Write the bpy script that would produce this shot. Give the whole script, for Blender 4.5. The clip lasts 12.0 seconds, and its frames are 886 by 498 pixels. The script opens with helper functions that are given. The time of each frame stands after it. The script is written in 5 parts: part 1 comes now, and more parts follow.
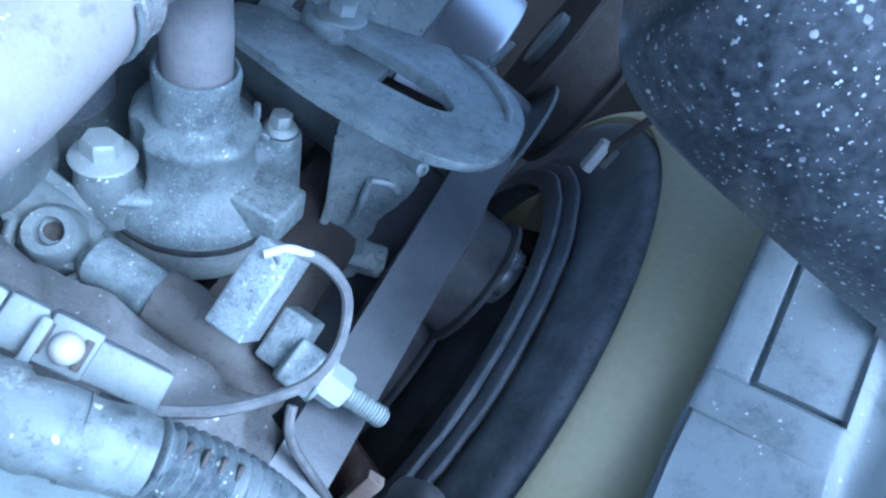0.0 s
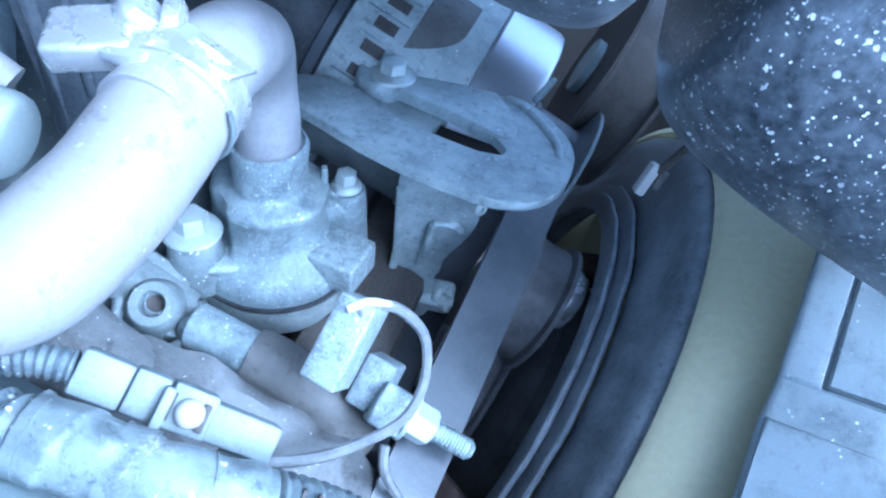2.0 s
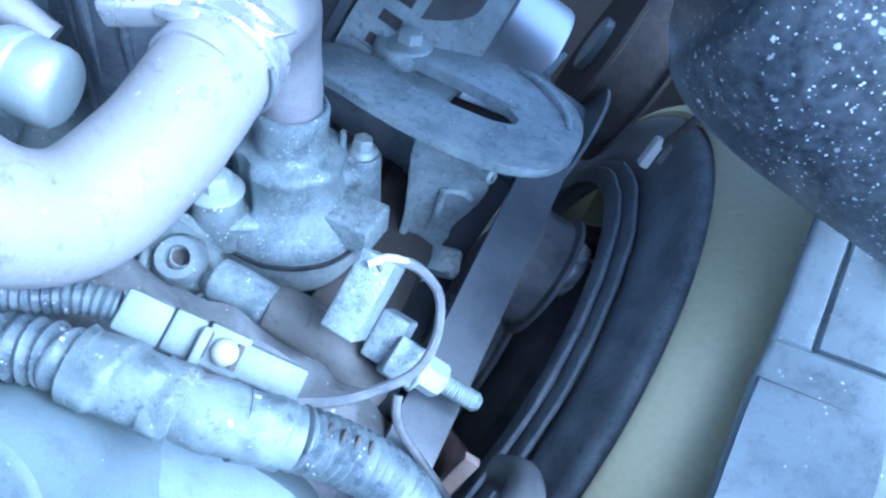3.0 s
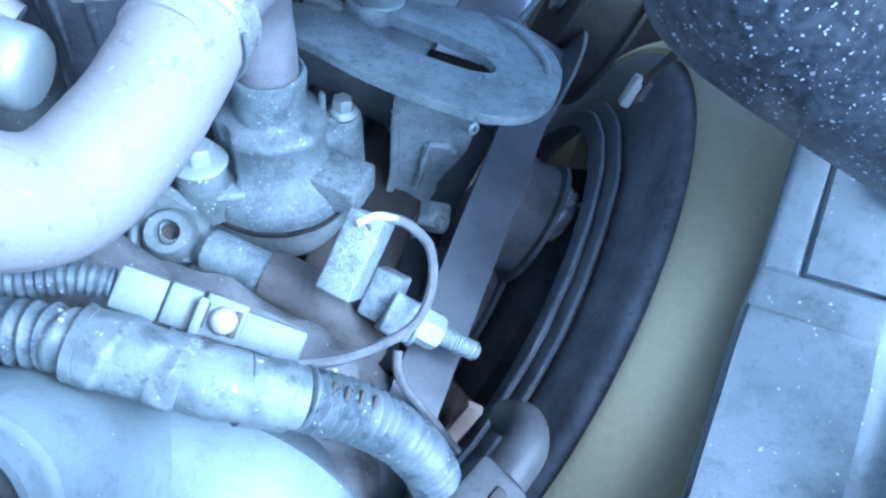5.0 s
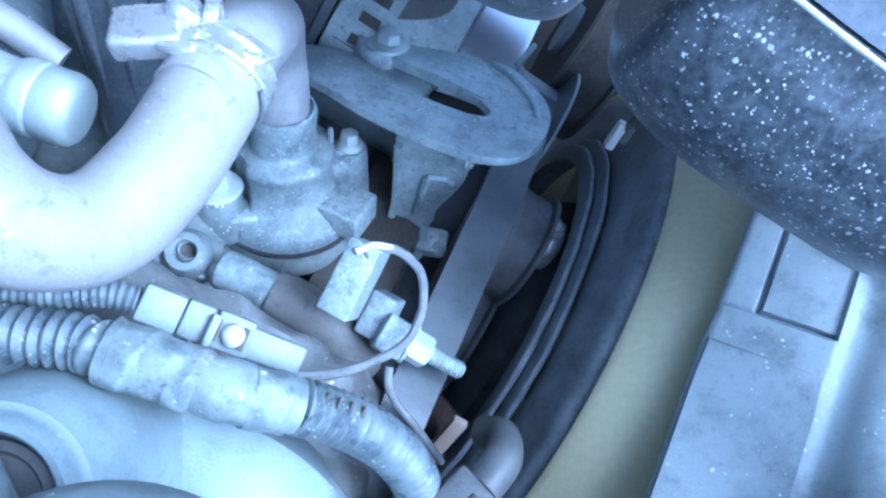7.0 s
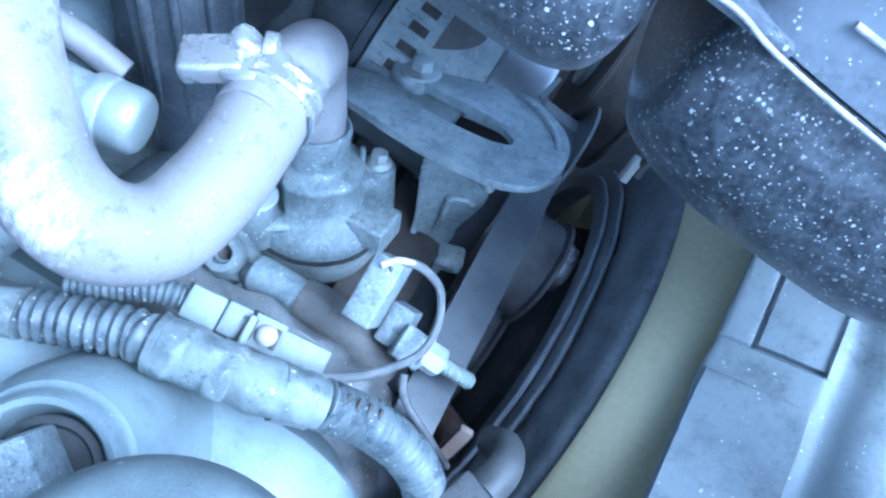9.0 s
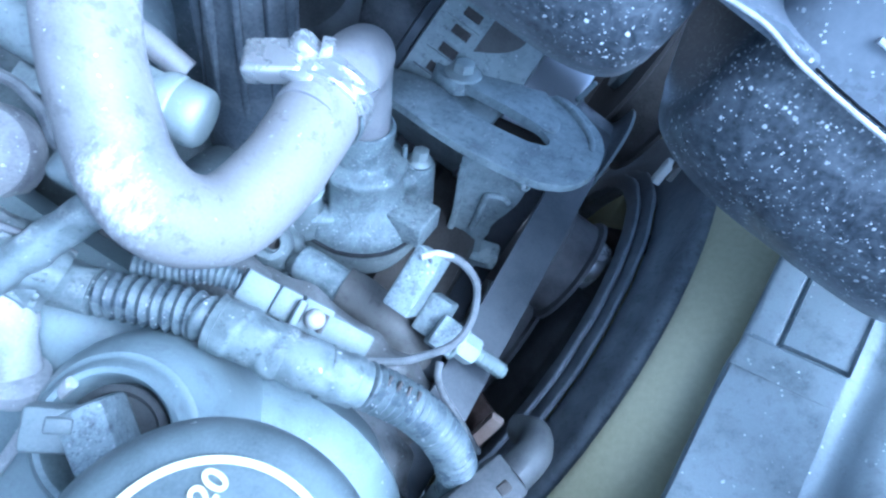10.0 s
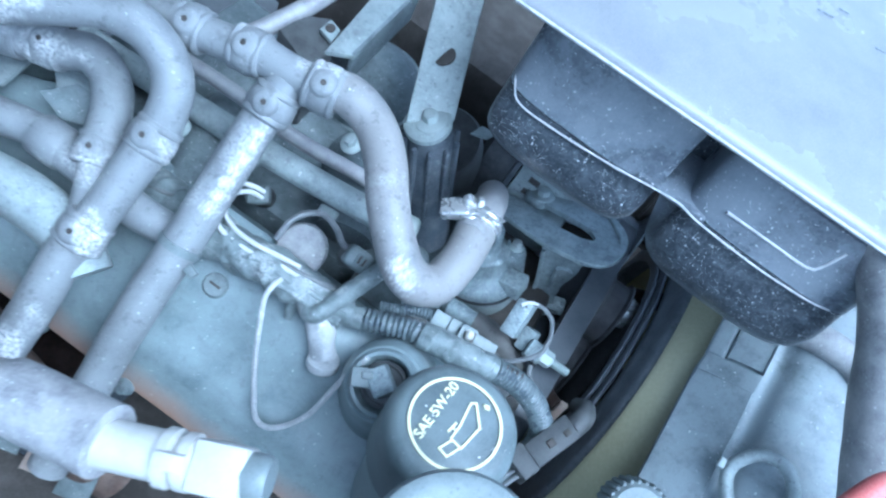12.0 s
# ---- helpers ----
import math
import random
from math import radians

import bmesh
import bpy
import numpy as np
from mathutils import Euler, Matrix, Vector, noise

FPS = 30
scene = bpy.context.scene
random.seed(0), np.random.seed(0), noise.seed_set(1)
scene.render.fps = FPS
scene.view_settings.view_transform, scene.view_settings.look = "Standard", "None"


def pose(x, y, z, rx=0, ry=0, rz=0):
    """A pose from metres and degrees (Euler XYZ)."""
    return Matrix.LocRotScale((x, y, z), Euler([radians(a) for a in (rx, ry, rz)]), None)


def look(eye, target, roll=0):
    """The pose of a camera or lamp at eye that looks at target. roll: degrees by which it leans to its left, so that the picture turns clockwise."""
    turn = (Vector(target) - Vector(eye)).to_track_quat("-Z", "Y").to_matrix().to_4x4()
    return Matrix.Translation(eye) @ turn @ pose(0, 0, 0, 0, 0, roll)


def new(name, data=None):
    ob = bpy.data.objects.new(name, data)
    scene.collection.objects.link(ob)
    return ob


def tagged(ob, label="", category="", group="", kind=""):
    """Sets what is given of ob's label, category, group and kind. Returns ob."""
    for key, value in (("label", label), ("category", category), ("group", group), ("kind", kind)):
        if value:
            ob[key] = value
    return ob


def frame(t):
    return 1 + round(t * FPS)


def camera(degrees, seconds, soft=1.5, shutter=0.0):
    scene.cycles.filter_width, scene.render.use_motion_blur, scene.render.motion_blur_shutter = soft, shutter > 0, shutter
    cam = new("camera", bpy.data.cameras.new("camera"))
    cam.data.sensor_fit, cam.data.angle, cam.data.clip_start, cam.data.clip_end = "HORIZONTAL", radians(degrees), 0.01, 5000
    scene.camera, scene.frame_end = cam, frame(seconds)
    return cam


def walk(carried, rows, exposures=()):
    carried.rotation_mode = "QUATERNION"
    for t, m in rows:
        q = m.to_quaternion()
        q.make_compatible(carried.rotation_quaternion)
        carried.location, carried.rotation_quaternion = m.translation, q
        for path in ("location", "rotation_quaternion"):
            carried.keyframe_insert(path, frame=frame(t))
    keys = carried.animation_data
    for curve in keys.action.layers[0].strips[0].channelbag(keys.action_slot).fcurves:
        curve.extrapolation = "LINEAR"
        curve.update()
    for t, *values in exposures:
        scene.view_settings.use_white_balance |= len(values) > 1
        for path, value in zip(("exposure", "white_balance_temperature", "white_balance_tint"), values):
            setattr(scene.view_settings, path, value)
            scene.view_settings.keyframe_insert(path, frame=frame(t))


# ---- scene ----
cam = camera(62.93, 12.0, soft=2.4, shutter=0.4)
# seconds, eye in metres, turn in degrees; x is the way the engine faces, y to the car's other side
ROWS = [
    (0, 0.0020, -0.0028, 1.3002, 34.64, -33.33, 22.01),
    (0.5, 0.0021, -0.0026, 1.2997, 35.39, -33.30, 21.10),
    (1, 0.0049, -0.0048, 1.2999, 36.65, -29.88, 18.65),
    (1.5, -0.0052, -0.0056, 1.3088, 37.04, -26.95, 19.29),
    (2, -0.0079, -0.0108, 1.3141, 37.40, -26.33, 19.80),
    (2.5, -0.0043, -0.0177, 1.3169, 36.82, -27.24, 20.85),
    (3, -0.0122, -0.0276, 1.3166, 35.41, -27.59, 20.85),
    (3.2, -0.0112, -0.0277, 1.3170, 35.38, -27.54, 20.36),
    (4.8, -0.0115, -0.0292, 1.3158, 34.07, -25.96, 16.41),
    (5, -0.0116, -0.0294, 1.3177, 33.97, -25.69, 16.34),
    (5.5, -0.0138, -0.0314, 1.3217, 33.81, -25.33, 16.48),
    (6, -0.0146, -0.0336, 1.3236, 33.86, -25.13, 17.07),
    (6.5, -0.0141, -0.0375, 1.3355, 33.71, -25.39, 17.64),
    (7, -0.0126, -0.0418, 1.3461, 34.03, -26.17, 18.80),
    (7.2, -0.0140, -0.0439, 1.3453, 33.95, -26.43, 19.32),
    (8.8, -0.0187, -0.0530, 1.3587, 33.13, -27.39, 22.63),
    (9, -0.0202, -0.0551, 1.3628, 33.10, -27.35, 22.88),
    (9.5, -0.0238, -0.0610, 1.3650, 32.77, -26.82, 24.02),
    (10, -0.0241, -0.0686, 1.3727, 31.73, -26.13, 25.68),
    (10.5, -0.0350, -0.1042, 1.4349, 30.68, -24.91, 27.26),
    (11, -0.0465, -0.1615, 1.5028, 31.43, -23.26, 29.20),
    (11.5, -0.0551, -0.1997, 1.5344, 32.80, -22.90, 30.74),
    (12, -0.0664, -0.2535, 1.5728, 34.63, -21.90, 29.42),
]
EXPOSURES = [(0.0, 1.58, 4130, 5), (1.0, 1.58, 4130, 5), (1.5, 1.63, 4090, 4), (2.0, 2.17, 4090, 5), (2.5, 2.02, 4010, 5), (5.5, 1.92, 4060, 6), (7.0, 1.94, 4060, 6), (9.0, 1.86, 4060, 4), (10.5, 1.75, 4110, 3), (11.2, 1.58, 4270, 0), (12.0, 1.26, 4370, -1)]
walk(cam, [(t, pose(*r)) for t, *r in ROWS], EXPOSURES)

# ---- light: open shade under a bright sky, sun veiled ----
world = bpy.data.worlds.new("sky")
scene.world = world
world.use_nodes = True
wt = world.node_tree
sky = wt.nodes.new("ShaderNodeTexSky")
sky.sky_type, sky.sun_disc = "NISHITA", False
sky.dust_density, sky.ozone_density = 5.0, 0.4
sky.sun_elevation, sky.sun_rotation = radians(63), radians(125)
veil = wt.nodes.new("ShaderNodeHueSaturation")  # thin cloud whitens the blue
veil.inputs["Saturation"].default_value = 0.55
wt.links.new(sky.outputs[0], veil.inputs["Color"])
wt.links.new(veil.outputs[0], wt.nodes["Background"].inputs[0])
wt.nodes["Background"].inputs[1].default_value = 0.15
sun = new("sun", bpy.data.lights.new("sun", "SUN"))
sun.data.energy, sun.data.angle, sun.data.color = 0.75, radians(40), (1.0, 0.97, 0.94)
sun.matrix_world = look((1.3, -0.75, 4.3), (0, 0.15, 1.1))


# ---- materials ----
def ramp(t, fac, stops):
    n = t.nodes.new("ShaderNodeValToRGB")
    cr = n.color_ramp
    while len(cr.elements) < len(stops):
        cr.elements.new(0.5)
    for e, (at, v) in zip(cr.elements, stops):
        e.position = at
        e.color = (v, v, v, 1) if not hasattr(v, "__len__") else (*v, 1)
    t.links.new(fac, n.inputs[0])
    return n.outputs[0]


def mixed(t, fac, a, b):
    n = t.nodes.new("ShaderNodeMix")
    n.data_type = "RGBA"
    for sock, v in ((n.inputs[0], fac), (n.inputs[6], a), (n.inputs[7], b)):
        if hasattr(v, "is_linked"):
            t.links.new(v, sock)
        elif hasattr(v, "__len__"):
            sock.default_value = (*v, 1)
        else:
            sock.default_value = v
    return n.outputs[2]


def texture(t, co, scale, detail=6.0, rough=0.6, kind="ShaderNodeTexNoise", stretch=None):
    n = t.nodes.new(kind)
    n.inputs["Scale"].default_value = scale
    if kind == "ShaderNodeTexNoise":
        n.inputs["Detail"].default_value, n.inputs["Roughness"].default_value = detail, rough
    src = co
    if stretch:
        m = t.nodes.new("ShaderNodeMapping")
        m.inputs["Scale"].default_value = stretch
        t.links.new(co, m.inputs[0])
        src = m.outputs[0]
    t.links.new(src, n.inputs["Vector"])
    return n.outputs[0]


def surface(name, base, dust=(0.45, 0.44, 0.42), cover=0.5, rough=0.5, dusty_rough=0.58, metal=0.0, grain=900.0, bump=0.25,
            specks=0.0, speck_scale=420.0, speck_colour=(0.75, 0.75, 0.74), patch=35.0, second=None, blotch=0.0, worn=0.0, smear=0.0, crease=0.0):
    """A surface with a film of dust: patches at hand size, grain at a millimetre, and flakes where specks > 0."""
    m = bpy.data.materials.new(name)
    m.use_nodes = True
    t = m.node_tree
    b = t.nodes["Principled BSDF"]
    co = t.nodes.new("ShaderNodeNewGeometry").outputs["Position"]
    big = texture(t, co, patch, 7, 0.65)
    fine = texture(t, co, grain, 4, 0.6)
    lo = max(0.0, 0.62 - 0.45 * cover)
    amount = ramp(t, big, [(lo - 0.05, max(0.0, cover - 0.5)), (lo + 0.17, min(1.0, cover + 0.35))])
    col = base
    if second:
        col = mixed(t, ramp(t, texture(t, co, patch * 2.3, 6, 0.6), [(0.42, 0.0), (0.6, 1.0)]), base, second)
    col = mixed(t, amount, col, dust)
    col = mixed(t, ramp(t, fine, [(0.3, 0.0), (0.75, 0.35)]), col, tuple(min(1.0, v * 1.35) for v in dust))
    if blotch:
        col = mixed(t, ramp(t, texture(t, co, patch * 5, 5, 0.7), [(0.56, 0.0), (0.66, blotch)]), col, tuple(v * 0.45 for v in base))
    if smear:
        n = t.nodes.new("ShaderNodeTexNoise")
        n.inputs["Scale"].default_value, n.inputs["Detail"].default_value, n.inputs["Roughness"].default_value, n.inputs["Distortion"].default_value = patch * 1.6, 8, 0.68, 1.6
        t.links.new(co, n.inputs["Vector"])
        col = mixed(t, ramp(t, n.outputs[0], [(0.46, 0.0), (0.56, smear * 0.45), (0.70, smear)]), col, dust)
    if worn:
        lump = ramp(t, texture(t, co, patch * 0.8, 3, 0.5), [(0.56, 0.0), (0.64, 1.0)])
        fleck = ramp(t, texture(t, co, grain * 0.6, 4, 0.7), [(0.40, 0.0), (0.58, worn)])
        both = t.nodes.new("ShaderNodeMath")
        both.operation = "MULTIPLY"
        t.links.new(lump, both.inputs[0])
        t.links.new(fleck, both.inputs[1])
        col = mixed(t, both.outputs[0], col, (0.82, 0.81, 0.78))
    if specks:
        for scale, most, part_of in ((speck_scale, 0.42, 0.5), (speck_scale * 2.1, 0.46, 0.55)):
            v = t.nodes.new("ShaderNodeTexVoronoi")
            v.inputs["Scale"].default_value = scale
            warp = t.nodes.new("ShaderNodeVectorMath")
            warp.operation = "MULTIPLY_ADD"
            wn = t.nodes.new("ShaderNodeTexNoise")
            wn.inputs["Scale"].default_value = scale * 1.3
            t.links.new(co, wn.inputs["Vector"])
            t.links.new(wn.outputs["Color"], warp.inputs[0])
            warp.inputs[1].default_value = (0.9 / scale,) * 3
            t.links.new(co, warp.inputs[2])
            t.links.new(warp.outputs[0], v.inputs["Vector"])
            sep = t.nodes.new("ShaderNodeSeparateColor")
            t.links.new(v.outputs["Color"], sep.inputs[0])
            size = ramp(t, sep.outputs[0], [(1.0 - specks * part_of, 0.0), (1.0, most)])
            away = t.nodes.new("ShaderNodeMath")
            away.operation = "SUBTRACT"
            t.links.new(size, away.inputs[0])
            t.links.new(v.outputs["Distance"], away.inputs[1])
            dot = ramp(t, away.outputs[0], [(0.0, 0.0), (0.10, 1.0)])
            keep = ramp(t, texture(t, co, speck_scale * 0.12, 5, 0.7), [(0.40, 0.15), (0.58, 1.0)])
            mul = t.nodes.new("ShaderNodeMath")
            mul.operation = "MULTIPLY"
            t.links.new(dot, mul.inputs[0])
            t.links.new(keep, mul.inputs[1])
            col = mixed(t, mul.outputs[0], col, speck_colour)
    t.links.new(col, b.inputs["Base Color"])
    b.inputs["Metallic"].default_value = metal
    r = ramp(t, amount, [(0.1, rough), (0.9, dusty_rough)])
    t.links.new(r, b.inputs["Roughness"])
    if bump:
        bp = t.nodes.new("ShaderNodeBump")
        bp.inputs["Strength"].default_value, bp.inputs["Distance"].default_value = bump, 0.0012
        mix = t.nodes.new("ShaderNodeMath")
        mix.operation = "ADD"
        t.links.new(fine, mix.inputs[0])
        t.links.new(texture(t, co, grain * 0.22, 5, 0.6), mix.inputs[1])
        t.links.new(mix.outputs[0], bp.inputs["Height"])
        t.links.new(bp.outputs[0], b.inputs["Normal"])
    if crease:
        ridge = t.nodes.new("ShaderNodeTexNoise")
        ridge.noise_type = "RIDGED_MULTIFRACTAL"
        ridge.inputs["Scale"].default_value, ridge.inputs["Detail"].default_value = 95, 4
        t.links.new(co, ridge.inputs["Vector"])
        fold = t.nodes.new("ShaderNodeBump")
        fold.inputs["Strength"].default_value, fold.inputs["Distance"].default_value = crease, 0.003
        t.links.new(ridge.outputs[0], fold.inputs["Height"])
        if bump:
            t.links.new(bp.outputs[0], fold.inputs["Normal"])
        t.links.new(fold.outputs[0], b.inputs["Normal"])
    return m


def scuffed(m, centres, radius, colour=(0.80, 0.79, 0.76)):
    """Rubbed pale patches with a streaky edge round a few places of a surface, in mm."""
    t = m.node_tree
    b = t.nodes["Principled BSDF"]
    old = b.inputs["Base Color"].links[0].from_socket
    co = t.nodes.new("ShaderNodeNewGeometry").outputs["Position"]
    near = None
    for x, y, z in centres:
        d = t.nodes.new("ShaderNodeVectorMath")
        d.operation = "DISTANCE"
        t.links.new(co, d.inputs[0])
        d.inputs[1].default_value = (x / 1000, y / 1000, 1.3 + z / 1000)
        if near is None:
            near = d.outputs["Value"]
        else:
            least = t.nodes.new("ShaderNodeMath")
            least.operation = "MINIMUM"
            t.links.new(near, least.inputs[0])
            t.links.new(d.outputs["Value"], least.inputs[1])
            near = least.outputs[0]
    rag = t.nodes.new("ShaderNodeMath")
    rag.operation = "MULTIPLY_ADD"
    t.links.new(texture(t, co, 420, 5, 0.75, stretch=(1.0, 0.45, 0.45)), rag.inputs[0])
    rag.inputs[1].default_value = radius / 1000 * 5
    t.links.new(near, rag.inputs[2])
    mask = ramp(t, rag.outputs[0], [(0.0, 0.85), (1.0, 0.0)])
    e = mask.node.color_ramp.elements
    e[0].position, e[1].position = radius / 1000 * 2.4, radius / 1000 * 3.7
    t.links.new(mixed(t, mask, old, colour), b.inputs["Base Color"])
    return m


HOSE = surface("dusty_rubber_hose", (0.16, 0.164, 0.17), dust=(0.275, 0.283, 0.285), cover=0.58, rough=0.34, dusty_rough=0.5, patch=24, grain=700, bump=0.2, specks=0.06, speck_scale=420, speck_colour=(0.70, 0.69, 0.66), blotch=0.42, worn=0.7, smear=0.25)
HOSE_BEND = scuffed(surface("rubbed_rubber_hose", (0.16, 0.164, 0.17), dust=(0.287, 0.274, 0.264), cover=0.58, rough=0.34, dusty_rough=0.5, patch=24, grain=700, bump=0.2, specks=0.06, speck_scale=420, speck_colour=(0.70, 0.69, 0.66), blotch=0.42, worn=0.3, smear=0.25), [(-90, 35, -112), (-84, 33, -116), (-79, 33, -120)], 7.0)
HOSE_RUB = scuffed(surface("long_rubbed_rubber_hose", (0.16, 0.164, 0.17), dust=(0.275, 0.283, 0.285), cover=0.58, rough=0.34, dusty_rough=0.5, patch=24, grain=700, bump=0.2, specks=0.06, speck_scale=420, speck_colour=(0.70, 0.69, 0.66), blotch=0.42, worn=0.3, smear=0.25), [(-221, 77 - 7.4 * k, -101 - 7.4 * k) for k in range(9)], 6.0)
HOSE_DARK = surface("rubber_hose_worn", (0.17, 0.17, 0.18), dust=(0.42, 0.41, 0.40), cover=0.5, rough=0.55, patch=45, grain=800, bump=0.25, specks=0.2)
CAST = surface("cast_aluminium", (0.127, 0.152, 0.162), dust=(0.328, 0.374, 0.378), cover=0.44, rough=0.36, dusty_rough=0.5, metal=0.15, patch=110, grain=1000, bump=0.4, specks=0.6, speck_scale=560, speck_colour=(0.66, 0.67, 0.68), blotch=0.3, smear=0.45)
CAST_CLEAN = surface("smooth_cast_aluminium", (0.218, 0.240, 0.239), dust=(0.428, 0.470, 0.453), cover=0.45, rough=0.4, metal=0.15, patch=60, grain=1600, bump=0.35, blotch=0.55, smear=0.55, specks=0.12)
CAST_DARK = surface("stained_shaded_cast_iron", (0.114, 0.130, 0.135), dust=(0.246, 0.278, 0.279), cover=0.4, rough=0.45, patch=50, grain=1200, bump=0.4, blotch=0.4, specks=0.2)
RUST = surface("rusty_iron", (0.026, 0.016, 0.012), dust=(0.05, 0.035, 0.029), cover=0.3, rough=0.8, patch=70, grain=900, bump=0.5, second=(0.014, 0.010, 0.009))
STEEL = surface("zinc_plated_steel", (0.437, 0.480, 0.468), dust=(0.473, 0.520, 0.497), cover=0.4, rough=0.4, metal=0.35, patch=90, grain=1500, bump=0.3, specks=0.5, speck_scale=800)
CHROME = surface("bright_steel", (0.72, 0.72, 0.72), dust=(0.60, 0.59, 0.57), cover=0.3, rough=0.25, dusty_rough=0.45, metal=0.7, patch=80, grain=900, bump=0.12, specks=0.2)
COVER = surface("dusty_valve_cover", (0.150, 0.182, 0.188), dust=(0.287, 0.334, 0.336), cover=0.48, rough=0.3, dusty_rough=0.45, patch=20, grain=1000, bump=0.12, specks=0.04, speck_scale=380, blotch=0.25, smear=0.6)


def stained(m, low, high, colour):
    """A tan stain that fades out between two heights of a material, in mm."""
    t = m.node_tree
    b = t.nodes["Principled BSDF"]
    old = b.inputs["Base Color"].links[0].from_socket
    geo = t.nodes.new("ShaderNodeNewGeometry")
    sep = t.nodes.new("ShaderNodeSeparateXYZ")
    t.links.new(geo.outputs["Position"], sep.inputs[0])
    rng = t.nodes.new("ShaderNodeMapRange")
    rng.inputs["From Min"].default_value, rng.inputs["From Max"].default_value = 1.3 + high / 1000, 1.3 + low / 1000
    add = t.nodes.new("ShaderNodeMath")
    add.operation = "MULTIPLY_ADD"
    t.links.new(texture(t, geo.outputs["Position"], 22, 5, 0.6), add.inputs[0])
    add.inputs[1].default_value = 0.03
    t.links.new(sep.outputs["Z"], add.inputs[2])
    t.links.new(add.outputs[0], rng.inputs["Value"])
    t.links.new(mixed(t, rng.outputs[0], old, colour), b.inputs["Base Color"])


stained(COVER, -318, -286, (0.42, 0.25, 0.165))
CAP = surface("dusty_black_cap", (0.077, 0.092, 0.096), dust=(0.182, 0.211, 0.213), cover=0.5, rough=0.36, dusty_rough=0.46, patch=24, grain=1200, bump=0.12, specks=0.03, speck_scale=300)
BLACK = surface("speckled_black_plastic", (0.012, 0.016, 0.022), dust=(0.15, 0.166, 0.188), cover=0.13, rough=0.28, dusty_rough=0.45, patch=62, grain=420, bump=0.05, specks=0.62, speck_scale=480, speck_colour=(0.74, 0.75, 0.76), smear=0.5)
# lighter than BLACK: dust film, with sky reflection put into the colour too
BLACK_TOP = surface("skylit_dusty_black_plastic", (0.042, 0.050, 0.064), dust=(0.23, 0.248, 0.275), cover=0.5, rough=0.2, dusty_rough=0.38, patch=16, grain=420, bump=0.03, specks=0.22, speck_scale=420, speck_colour=(0.75, 0.76, 0.77), smear=0.3)
BLACK.node_tree.nodes["Principled BSDF"].inputs["Sheen Weight"].default_value = 0.10
BLACK.node_tree.nodes["Principled BSDF"].inputs["Sheen Roughness"].default_value = 0.4
BLACK_SMOOTH = surface("black_plastic", (0.02, 0.021, 0.024), dust=(0.13, 0.13, 0.13), cover=0.3, rough=0.35, patch=50, grain=600, bump=0.1)
GLOSS = surface("polished_steel_ring", (0.60, 0.61, 0.64), dust=(0.40, 0.40, 0.41), cover=0.12, rough=0.36, dusty_rough=0.5, metal=0.9, patch=40, grain=600, bump=0.04)
SEAM = surface("scuffed_seam_and_highlight", (0.30, 0.30, 0.31), dust=(0.6, 0.6, 0.6), cover=0.5, rough=0.5, patch=120)
LID = surface("pale_lid", (0.21, 0.212, 0.222), dust=(0.29, 0.292, 0.304), cover=0.5, rough=0.18, dusty_rough=0.3, patch=9, grain=900, bump=0.03)
SHROUD = surface("dusty_shroud_plastic", (0.102, 0.115, 0.122), dust=(0.268, 0.298, 0.308), cover=0.56, rough=0.34, dusty_rough=0.48, patch=42, grain=1100, bump=0.25, smear=0.85, blotch=0.25, specks=0.06, speck_scale=380)
FAN = surface("cream_fan_plastic", (0.50, 0.465, 0.285), dust=(0.54, 0.51, 0.345), cover=0.45, rough=0.5, patch=9, grain=300, bump=0.05)
BELT = surface("rubber_belt", (0.045, 0.050, 0.057), dust=(0.09, 0.096, 0.105), cover=0.35, rough=0.28, patch=30, grain=900, bump=0.1, smear=0.3)
PULLEY = surface("worn_pulley", (0.062, 0.060, 0.062), dust=(0.14, 0.136, 0.137), cover=0.4, rough=0.36, patch=45, grain=900, bump=0.2, smear=0.4, blotch=0.3)
TAPE = surface("dusty_cloth_tape", (0.105, 0.122, 0.127), dust=(0.246, 0.276, 0.272), cover=0.5, rough=0.34, dusty_rough=0.5, patch=60, grain=1400, bump=0.22, specks=0.10, blotch=0.55, smear=0.55, worn=0.35, crease=1.0)
CONDUIT = surface("corrugated_conduit_plastic", (0.055, 0.069, 0.084), dust=(0.200, 0.226, 0.226), cover=0.4, rough=0.26, dusty_rough=0.42, patch=90, grain=1100, bump=0.25, specks=0.22, blotch=0.4, smear=0.3)
CONN = surface("grey_connector_plastic", (0.150, 0.171, 0.175), dust=(0.228, 0.254, 0.251), cover=0.5, rough=0.36, dusty_rough=0.46, patch=70, grain=900, bump=0.15, blotch=0.4, smear=0.35)
WHITE = surface("white_plastic", (0.60, 0.585, 0.545), dust=(0.48, 0.465, 0.43), cover=0.4, rough=0.4, patch=40, grain=900, bump=0.1, smear=0.3)
WIRE = surface("dusty_wire", (0.09, 0.093, 0.098), dust=(0.21, 0.213, 0.214), cover=0.5, rough=0.45, patch=120, grain=1500, bump=0.2)
WIRE_WHITE = surface("pale_wire", (0.55, 0.55, 0.54), dust=(0.6, 0.6, 0.58), cover=0.4, rough=0.5, patch=120, grain=1500, bump=0.2)
DARK = surface("oily_dark_metal", (0.062, 0.055, 0.049), dust=(0.14, 0.126, 0.114), cover=0.3, rough=0.5, patch=30, grain=700, bump=0.3)
PAINT = surface("bay_paint", (0.04, 0.036, 0.033), dust=(0.075, 0.068, 0.062), cover=0.4, rough=0.5, patch=8, grain=400, bump=0.05)
